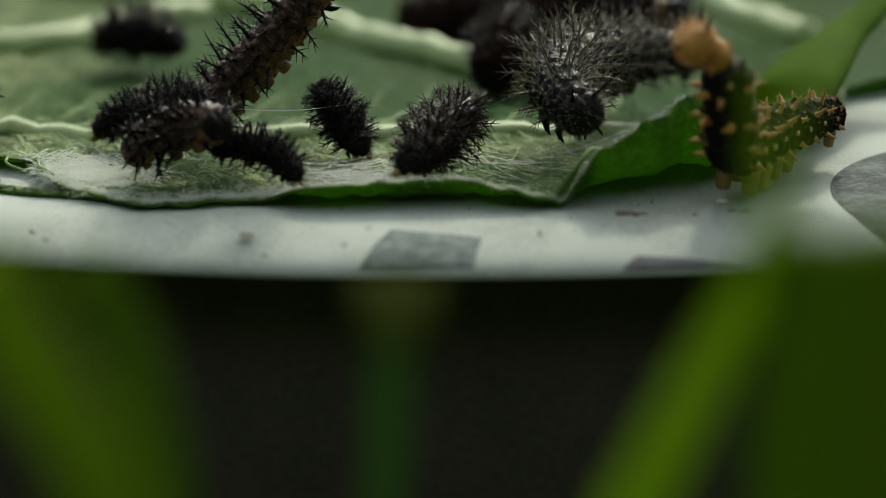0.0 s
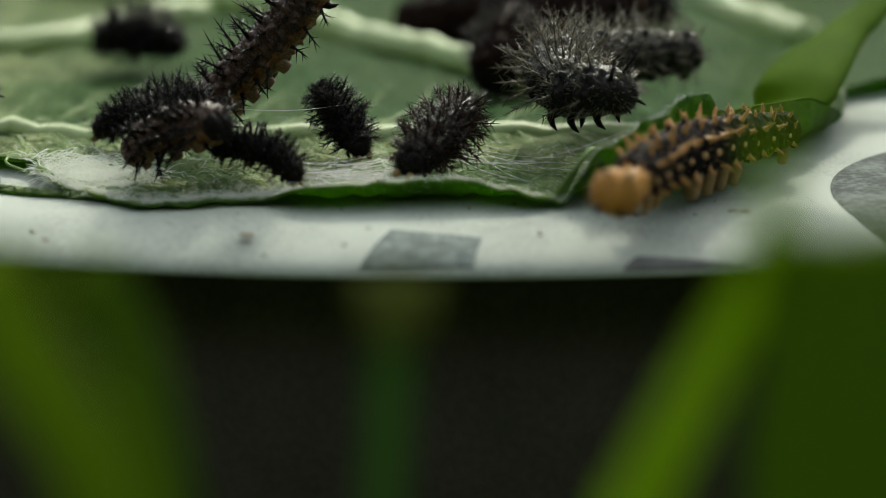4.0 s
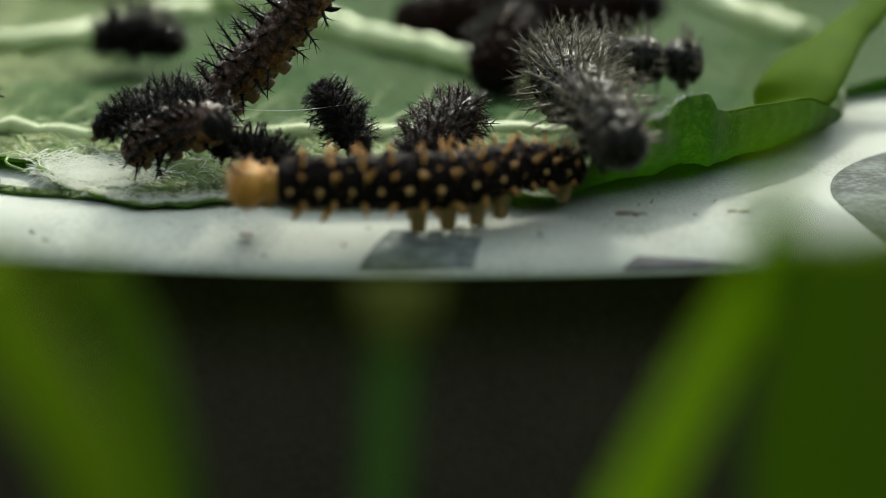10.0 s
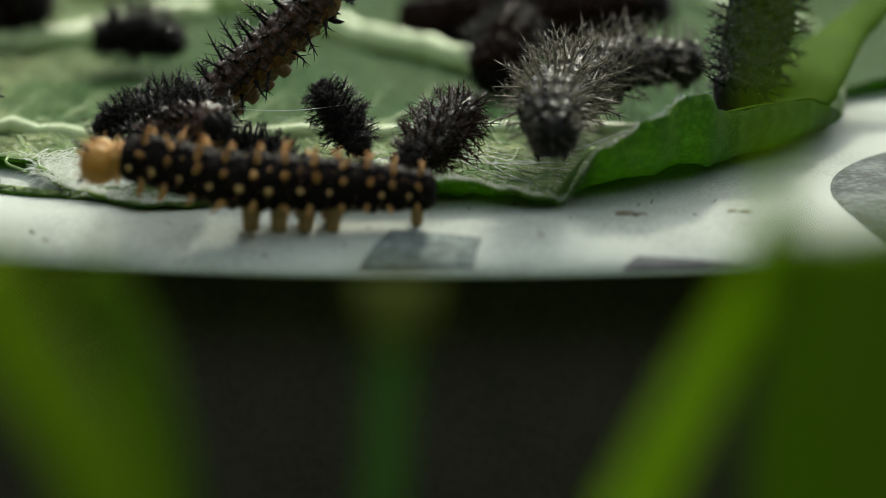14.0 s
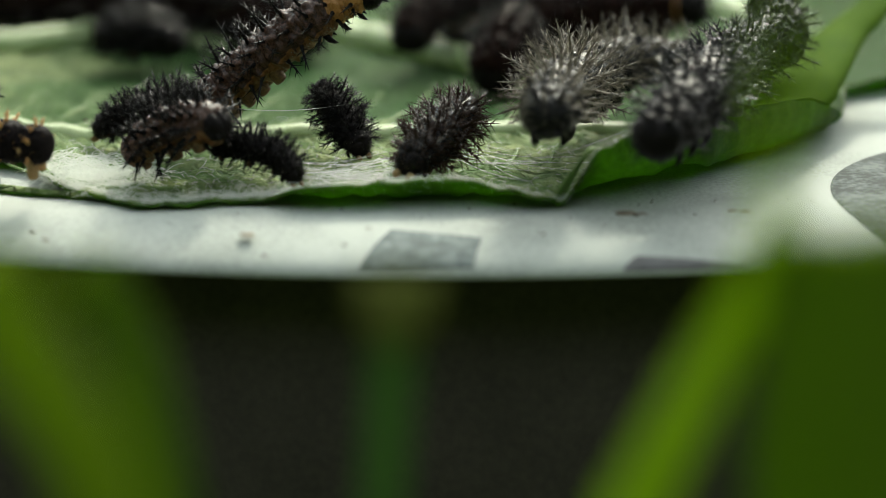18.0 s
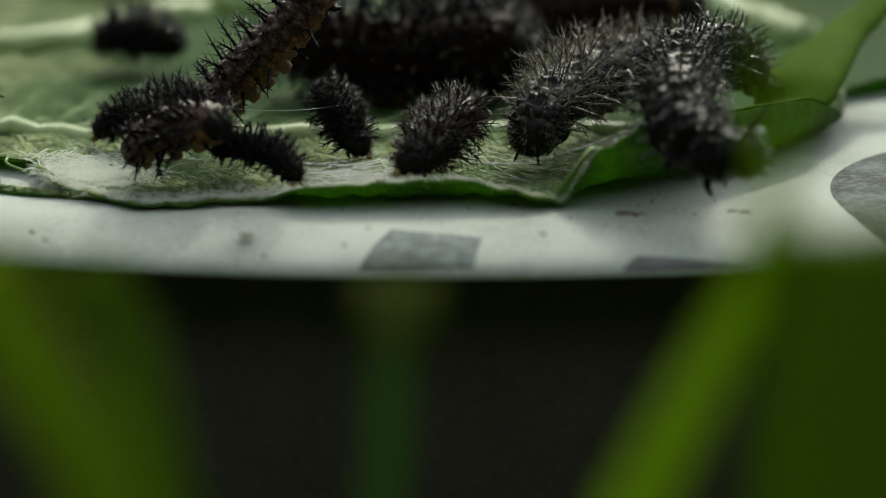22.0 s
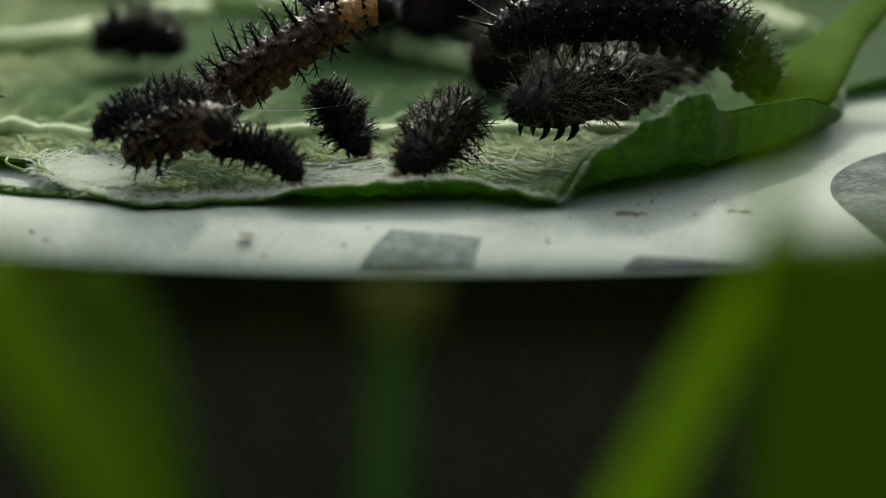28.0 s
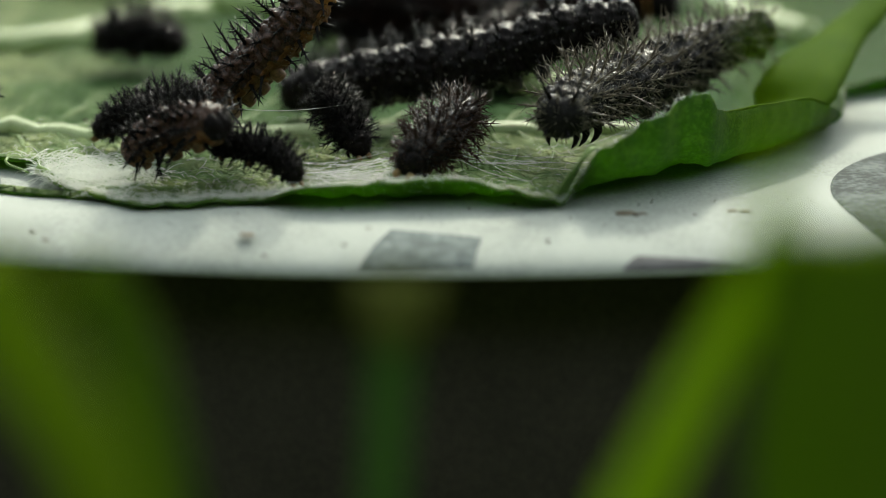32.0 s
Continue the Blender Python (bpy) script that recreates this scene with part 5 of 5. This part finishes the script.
    key(BLACK_SPINY, 13.5, (2.804, 2, 1.815), (2.695, 1.8, 1.522), (2.575, 1.5, 1.202), (2.436, 1.2, 0.847), (2.318, 0.9, 0.589))
    key(BLACK_SPINY, 14, (2.738, 2, 1.633), (2.63, 1.8, 1.34), (2.532, 1.5, 1.022), (2.402, 1.1, 0.685), (2.261, 0.8, 0.497))
    key(BLACK_SPINY, 14.5, (2.845, 2, 1.596), (2.736, 1.8, 1.303), (2.57, 1.5, 0.985), (2.257, 1.1, 0.784), (1.941, 0.8, 0.683))
    key(BLACK_SPINY, 16.5, (2.717, 1.9, 1.563), (2.653, 1.7, 1.318), (2.541, 1.3, 1.018), (2.442, 0.8, 0.661), (2.429, 0.3, 0.346))
    key(BLACK_SPINY, 17, (2.772, 1.9, 1.335), (2.779, 1.565, 1.066), (2.631, 1.116, 0.87), (2.354, 0.661, 0.796), (2.032, 0.203, 0.859))
    key(BLACK_SPINY, 18, (2.663, 1.7, 1.044), (2.657, 1.297, 0.884), (2.279, 0.751, 0.802), (1.794, -0.56, 0.756), (1.436, -1.35, 0.647))
    key(BLACK_SPINY, 19, (2.439, 1.6, 0.579), (2.247, 1.197, 0.788), (1.814, 0.423, 0.732), (1.398, -0.983, 0.66), (1.136, -1.832, 0.458))
    key(BLACK_SPINY, 19.5, (2.439, 1.6, 0.579), (2.247, 1.197, 0.788), (1.827, 0.554, 0.751), (1.42, -0.69, 0.801), (1.006, -1.543, 0.856))
    key(BLACK_SPINY, 20, (2.439, 1.6, 0.579), (2.247, 1.197, 0.788), (1.869, 0.554, 0.773), (1.501, -0.658, 0.836), (1.182, -1.929, 0.935))
    key(BLACK_SPINY, 20.5, (2.439, 1.6, 0.579), (2.247, 1.197, 0.788), (1.863, 0.488, 0.742), (1.516, -0.983, 0.68), (1.357, -1.736, 0.474))
    key(BLACK_SPINY, 21, (2.439, 1.6, 0.579), (2.247, 1.197, 0.788), (1.848, 0.554, 0.773), (1.523, -0.885, 0.7), (1.516, -1.543, 0.39))
    key(BLACK_SPINY, 21.5, (2.439, 1.6, 0.579), (2.247, 1.197, 0.788), (1.826, 0.554, 0.816), (1.652, -0.8, 0.662), (1.712, -1.1, 0.485), (1.904, -1.25, 0.42))
    key(BLACK_SPINY, 22, (2.439, 1.6, 0.579), (2.247, 1.197, 0.788), (1.826, 0.554, 0.816), (1.671, -0.8, 0.682), (1.782, -1.1, 0.506), (2.126, -1.3, 0.542))
    key(BLACK_SPINY, 22.5, (2.439, 1.6, 0.579), (2.247, 1.197, 0.788), (1.826, 0.554, 0.816), (1.701, -0.7, 0.682), (1.871, -1.0, 0.531), (2.177, -1.2, 0.56))
    key(BLACK_SPINY, 23, (2.439, 1.6, 0.579), (2.247, 1.197, 0.788), (1.847, 0.554, 0.794), (1.482, -0.885, 0.781), (1.294, -1.543, 0.635))
    key(BLACK_SPINY, 23.5, (2.439, 1.6, 0.579), (2.247, 1.197, 0.788), (1.847, 0.554, 0.794), (1.439, -0.463, 0.798), (1.133, -1.35, 0.836))
    key(BLACK_SPINY, 24, (2.439, 1.6, 0.579), (2.247, 1.197, 0.788), (1.783, 0.554, 0.794), (1.148, -0.592, 0.783), (0.694, -1.35, 0.757))
    key(BLACK_SPINY, 24.5, (2.439, 1.6, 0.579), (2.247, 1.197, 0.788), (1.783, 0.554, 0.773), (1.206, -0.885, 0.781), (0.854, -1.639, 0.509))
    key(BLACK_SPINY, 25, (2.439, 1.6, 0.579), (2.247, 1.197, 0.788), (1.783, 0.554, 0.773), (1.25, -0.82, 0.788), (0.932, -1.543, 0.721))
    key(BLACK_SPINY, 25.5, (2.439, 1.6, 0.579), (2.247, 1.197, 0.788), (1.74, 0.554, 0.816), (1.16, -0.397, 0.805), (0.712, -1.35, 0.855))
    key(BLACK_SPINY, 26.5, (2.472, 1.5, 0.574), (2.233, 1.1, 0.851), (1.707, 0.7, 0.964), (1.135, 0.5, 0.913), (0.662, 0.4, 0.845))
    key(BLACK_SPINY, 27.5, (2.511, 1.3, 0.612), (2.195, 1, 0.97), (1.668, 0.8, 1.157), (1.014, 0.7, 1.182), (0.472, 0.8, 0.991))
    key(BLACK_SPINY, 28, (2.489, 1.3, 0.603), (2.152, 1, 0.957), (1.625, 0.8, 1.165), (0.971, 0.7, 1.169), (0.429, 0.8, 0.978))
    key(BLACK_SPINY, 29, (2.512, 1.3, 0.589), (2.122, 1, 0.913), (1.495, 0.8, 1.165), (0.804, 0.8, 1.109), (0.202, 1, 0.779))
    key(BLACK_SPINY, 29.5, (2.545, 1.3, 0.557), (2.088, 1, 0.89), (1.41, 0.8, 1.109), (0.68, 0.9, 0.987), (0.004, 1.1, 0.984))
    key(BLACK_SPINY, 30, (2.471, 1.3, 0.498), (1.913, 1, 0.881), (1.215, 0.8, 1.1), (0.443, 1, 0.913), (-0.251, 1.3, 0.589))
    key(BLACK_SPINY, 30.5, (2.269, 1.3, 0.498), (1.803, 1, 0.881), (1.136, 0.9, 1.049), (0.315, 1.2, 0.802), (-0.417, 1.5, 0.482))
    key(BLACK_SPINY, 31, (1.906, 1.3, 0.634), (1.603, 1, 0.979), (0.968, 1, 0.997), (0.072, 1.3, 0.693), (-0.692, 1.6, 0.556))
    key(BLACK_SPINY, 31.3, (1.631, 1.3, 0.928), (1.303, 1.1, 1.006), (0.736, 1.2, 0.878), (-0.109, 1.5, 0.611), (-0.917, 1.8, 0.415))
    key(BLACK_SPINY, 31.6, (1.429, 1.3, 0.996), (1.045, 1.2, 0.967), (0.431, 1.4, 0.775), (-0.291, 1.6, 0.565), (-1.015, 1.9, 0.368))
    key(BLACK_SPINY, 32, (1.392, 1.4, 1.002), (0.968, 1.4, 0.911), (0.298, 1.5, 0.657), (-0.476, 1.7, 0.491), (-1.254, 2, 0.325))
    crawl(BLACK_SPINY)
    key(CROSSING, 0, (-7, 5, 0.519), (-6.517, 5, 0.519), (-5.979, 5, 0.546), (-5.44, 5, 0.573), (-4.956, 5, 0.6))
    key(CROSSING, 12, (-6.893, 5, 0.519), (-6.41, 5, 0.519), (-5.871, 5, 0.546), (-5.333, 5, 0.573), (-4.848, 5, 0.6))
    key(CROSSING, 16.5, (-5.36, 6.5, 0.35), (-4.477, 6.4, 0.411), (-3.587, 6.2, 0.488), (-2.659, 6.0, 0.495), (-1.898, 5.6, 0.457))
    key(CROSSING, 18.5, (-4.306, 6.4, 0.4), (-3.444, 6.0, 0.507), (-2.6, 5.5, 0.561), (-1.83, 4.8, 0.54), (-1.151, 4.0, 0.368))
    key(CROSSING, 19.5, (-3.805, 5.8, 0.47), (-2.971, 5.4, 0.576), (-2.147, 4.8, 0.615), (-1.514, 4.1, 0.579), (-0.918, 3.4, 0.447))
    key(CROSSING, 20, (-3.231, 5.3, 0.537), (-2.477, 4.9, 0.621), (-1.735, 4.3, 0.62), (-1.208, 3.7, 0.543), (-0.758, 3.1, 0.435))
    key(CROSSING, 20.5, (-2.474, 4.4, 0.588), (-1.969, 4, 0.549), (-1.473, 3.5, 0.48), (-0.979, 3.1, 0.425), (-0.553, 2.8, 0.331))
    key(CROSSING, 21, (-2.123, 4, 0.523), (-1.631, 3.6, 0.488), (-1.108, 3.2, 0.407), (-0.629, 2.9, 0.337), (-0.164, 2.7, 0.301))
    key(CROSSING, 21.5, (-1.565, 3.4, 0.548), (-1.101, 3.1, 0.5), (-0.604, 2.9, 0.421), (-0.116, 2.8, 0.405), (0.318, 2.7, 0.448))
    key(CROSSING, 22.5, (-1.175, 3.1, 0.465), (-0.726, 2.9, 0.436), (-0.286, 2.8, 0.454), (0.199, 2.8, 0.503), (0.681, 2.8, 0.65))
    key(CROSSING, 23, (-1.175, 3.1, 0.45), (-0.726, 2.9, 0.426), (-0.286, 2.8, 0.454), (0.15, 2.8, 0.503), (0.585, 2.8, 0.665))
    key(CROSSING, 25, (-1.028, 3.1, 0.435), (-0.58, 2.9, 0.436), (-0.141, 2.9, 0.446), (0.345, 2.9, 0.51), (0.835, 3, 0.665))
    key(CROSSING, 25.5, (-1.029, 3.1, 0.365), (-0.556, 2.9, 0.372), (-0.068, 2.9, 0.411), (0.47, 3, 0.492), (1.011, 3.1, 0.624))
    key(CROSSING, 27.5, (-1.05, 5.2, 0.596), (-0.531, 5, 0.627), (-0.021, 4.8, 0.615), (0.453, 4.6, 0.561), (0.815, 4.4, 0.483))
    key(CROSSING, 29, (-1.344, 5.6, 0.557), (-0.899, 5.5, 0.583), (-0.459, 5.4, 0.587), (-0.022, 5.2, 0.585), (0.354, 5, 0.573))
    key(CROSSING, 31, (-1.333, 5.4, 0.532), (-0.888, 5.2, 0.531), (-0.451, 5, 0.519), (-0.021, 4.8, 0.524), (0.348, 4.6, 0.53))
    key(CROSSING, 32, (-1.213, 5.2, 0.542), (-0.773, 5, 0.519), (-0.341, 4.8, 0.508), (0.084, 4.6, 0.519), (0.451, 4.5, 0.535))
    crawl(CROSSING)
    key(REARING, 0, (-2.114, 0.75, 0.263), (-1.899, 0.82, 0.391), (-1.656, 0.85, 0.585), (-1.359, 0.75, 0.89), (-1.091, 0.7, 1.203), (-0.915, 0.7, 1.505), (-0.868, 0.7, 1.803))
    key(REARING, 8, (-2.114, 0.75, 0.263), (-1.899, 0.82, 0.391), (-1.656, 0.85, 0.585), (-1.367, 0.75, 0.881), (-1.112, 0.7, 1.203), (-0.957, 0.7, 1.526), (-0.932, 0.7, 1.825))
    key(REARING, 13, (-2.114, 0.75, 0.263), (-1.899, 0.82, 0.391), (-1.656, 0.85, 0.585), (-1.35, 0.75, 0.868), (-1.048, 0.7, 1.169), (-0.831, 0.7, 1.419), (-0.699, 0.7, 1.697))
    key(REARING, 16.5, (-2.114, 0.75, 0.263), (-1.899, 0.82, 0.391), (-1.656, 0.85, 0.585), (-1.351, 0.75, 0.855), (-1.049, 0.7, 1.117), (-0.832, 0.7, 1.311), (-0.616, 0.7, 1.505))
    key(REARING, 17, (-2.114, 0.75, 0.263), (-1.899, 0.82, 0.391), (-1.656, 0.85, 0.585), (-1.351, 0.75, 0.855), (-1.05, 0.7, 1.095), (-0.811, 0.7, 1.268), (-0.574, 0.7, 1.397))
    key(REARING, 18.5, (-2.114, 0.75, 0.263), (-1.899, 0.82, 0.391), (-1.656, 0.85, 0.585), (-1.351, 0.75, 0.846), (-1.05, 0.7, 1.082), (-0.79, 0.7, 1.246), (-0.531, 0.7, 1.354))
    key(REARING, 19.5, (-2.114, 0.75, 0.263), (-1.899, 0.82, 0.391), (-1.656, 0.85, 0.585), (-1.35, 0.75, 0.868), (-1.049, 0.7, 1.138), (-0.831, 0.7, 1.354), (-0.658, 0.7, 1.59))
    key(REARING, 21, (-2.114, 0.75, 0.263), (-1.899, 0.82, 0.391), (-1.656, 0.85, 0.585), (-1.359, 0.75, 0.881), (-1.07, 0.7, 1.182), (-0.894, 0.7, 1.483), (-0.826, 0.7, 1.782))
    key(REARING, 23, (-2.114, 0.75, 0.263), (-1.899, 0.82, 0.391), (-1.656, 0.85, 0.585), (-1.359, 0.75, 0.881), (-1.048, 0.7, 1.203), (-0.894, 0.7, 1.505), (-0.826, 0.7, 1.803))
    key(REARING, 25.5, (-2.114, 0.75, 0.263), (-1.899, 0.82, 0.391), (-1.656, 0.85, 0.585), (-1.35, 0.75, 0.868), (-1.014, 0.7, 1.151), (-0.788, 0.7, 1.397), (-0.614, 0.7, 1.654))
    key(REARING, 27.5, (-2.114, 0.75, 0.263), (-1.899, 0.82, 0.391), (-1.656, 0.85, 0.585), (-1.339, 0.75, 0.794), (-0.987, 0.7, 0.995), (-0.683, 0.7, 1.169), (-0.404, 0.7, 1.238))
    key(REARING, 28, (-2.114, 0.75, 0.263), (-1.899, 0.82, 0.391), (-1.656, 0.85, 0.585), (-1.339, 0.75, 0.794), (-0.987, 0.7, 0.995), (-0.696, 0.7, 1.169), (-0.404, 0.7, 1.229))
    key(REARING, 29, (-2.114, 0.75, 0.263), (-1.899, 0.82, 0.391), (-1.656, 0.85, 0.585), (-1.339, 0.75, 0.811), (-0.999, 0.7, 1.038), (-0.725, 0.7, 1.246), (-0.488, 0.7, 1.397))
    key(REARING, 30, (-2.114, 0.75, 0.263), (-1.899, 0.82, 0.391), (-1.656, 0.85, 0.585), (-1.339, 0.75, 0.811), (-0.999, 0.7, 1.038), (-0.726, 0.7, 1.225), (-0.467, 0.7, 1.333))
    key(REARING, 31, (-2.114, 0.75, 0.263), (-1.899, 0.82, 0.391), (-1.656, 0.85, 0.585), (-1.351, 0.75, 0.846), (-1.028, 0.7, 1.108), (-0.789, 0.7, 1.311), (-0.615, 0.7, 1.547))
    key(REARING, 31.6, (-2.114, 0.75, 0.263), (-1.899, 0.82, 0.391), (-1.656, 0.85, 0.585), (-1.339, 0.75, 0.811), (-1.03, 0.7, 0.995), (-0.792, 0.7, 1.095), (-0.598, 0.7, 1.117))
    key(REARING, 32, (-2.114, 0.75, 0.263), (-1.899, 0.82, 0.391), (-1.656, 0.85, 0.585), (-1.35, 0.75, 0.868), (-1.092, 0.7, 1.138), (-0.917, 0.7, 1.376), (-0.828, 0.7, 1.633))
    crawl(REARING)
    key(FAR_BROWN, 0, (-0.243, 5.6, 0.316), (0.308, 5.5, 0.387), (0.963, 5.4, 0.364), (1.611, 5.3, 0.391), (2.279, 5.2, 0.473))
    key(FAR_BROWN, 9, (-0.271, 5.6, 0.288), (0.253, 5.5, 0.348), (0.799, 5.4, 0.348), (1.393, 5.3, 0.419), (1.979, 5.2, 0.598))
    key(FAR_BROWN, 16.5, (-0.132, 5.6, 0.316), (0.417, 5.5, 0.37), (0.963, 5.4, 0.364), (1.611, 5.3, 0.419), (2.25, 5.2, 0.543))
    key(FAR_BROWN, 19, (-0.022, 5.6, 0.316), (0.528, 5.5, 0.304), (1.127, 5.4, 0.331), (1.773, 5.3, 0.446), (2.467, 5.2, 0.543))
    key(FAR_BROWN, 25.5, (-0.132, 5.6, 0.399), (0.417, 5.5, 0.442), (0.962, 5.4, 0.419), (1.61, 5.3, 0.446), (2.25, 5.2, 0.543))
    key(FAR_BROWN, 32, (-0.353, 5.6, 0.454), (0.252, 5.5, 0.497), (0.852, 5.4, 0.513), (1.499, 5.3, 0.555), (2.141, 5.2, 0.598))
    crawl(FAR_BROWN)
    key(CREEPING, 0, (1.282, 7.4, 0.615), (0.985, 7.4, 0.651), (0.688, 7.4, 0.675), (0.392, 7.4, 0.687), (0.095, 7.4, 0.687))
    key(CREEPING, 14.5, (1.282, 7.4, 0.615), (0.985, 7.4, 0.651), (0.688, 7.4, 0.675), (0.392, 7.4, 0.675), (0.095, 7.4, 0.639))
    key(CREEPING, 16.5, (0.796, 5.4, 0.763), (0.521, 5.3, 0.777), (0.248, 5.2, 0.77), (-0.021, 5, 0.735), (-0.234, 4.8, 0.636))
    key(CREEPING, 17.5, (0.514, 5, 0.681), (0.244, 4.8, 0.668), (-0.021, 4.5, 0.641), (-0.227, 4.1, 0.579), (-0.315, 3.8, 0.444))
    key(CREEPING, 19, (0.514, 5, 0.681), (0.244, 4.8, 0.679), (-0.01, 4.5, 0.662), (-0.216, 4.1, 0.61), (-0.305, 3.8, 0.485))
    key(CREEPING, 20.5, (0.633, 5.4, 0.675), (0.358, 5.3, 0.668), (0.086, 5.1, 0.666), (-0.128, 4.9, 0.621), (-0.259, 4.7, 0.545))
    key(CREEPING, 27.5, (0.656, 6.2, 0.578), (0.37, 6, 0.586), (0.089, 5.8, 0.582), (-0.076, 5.4, 0.565), (-0.183, 5.1, 0.503))
    key(CREEPING, 28.5, (0.469, 5.4, 0.642), (0.236, 5, 0.649), (0.031, 4.5, 0.641), (-0.113, 4, 0.575), (-0.172, 3.7, 0.42))
    key(CREEPING, 29, (0.469, 5.4, 0.642), (0.225, 5, 0.638), (0.01, 4.5, 0.62), (-0.144, 4, 0.533), (-0.198, 3.7, 0.358))
    key(CREEPING, 30, (0.415, 5.4, 0.642), (0.15, 5, 0.627), (-0.063, 4.5, 0.609), (-0.215, 4, 0.533), (-0.299, 3.7, 0.379))
    key(CREEPING, 31, (0.418, 5.6, 0.612), (0.152, 5.3, 0.624), (-0.075, 5, 0.616), (-0.258, 4.6, 0.583), (-0.411, 4.3, 0.499))
    key(CREEPING, 32, (0.529, 5.6, 0.612), (0.262, 5.4, 0.62), (0, 5.2, 0.618), (-0.208, 4.9, 0.599), (-0.39, 4.6, 0.54))
    crawl(CREEPING)
    walk(ROLLING, [(0, pose(0.00669, -0.014, -2e-05, 0, 0, 0)), (12, pose(0.00673, -0.01407, -4e-05, 0, 0, 0)), (16.5, pose(0.00685, -0.014, -2e-05, 0, 0, 10)), (25.5, pose(0.00693, -0.01388, -1e-05, 0, 0, 10)), (27.5, pose(0.00719, -0.01502, -0.00023, 0, 0, 50)), (32, pose(0.00719, -0.01502, -0.00023, 0, 0, 50))])


motions()
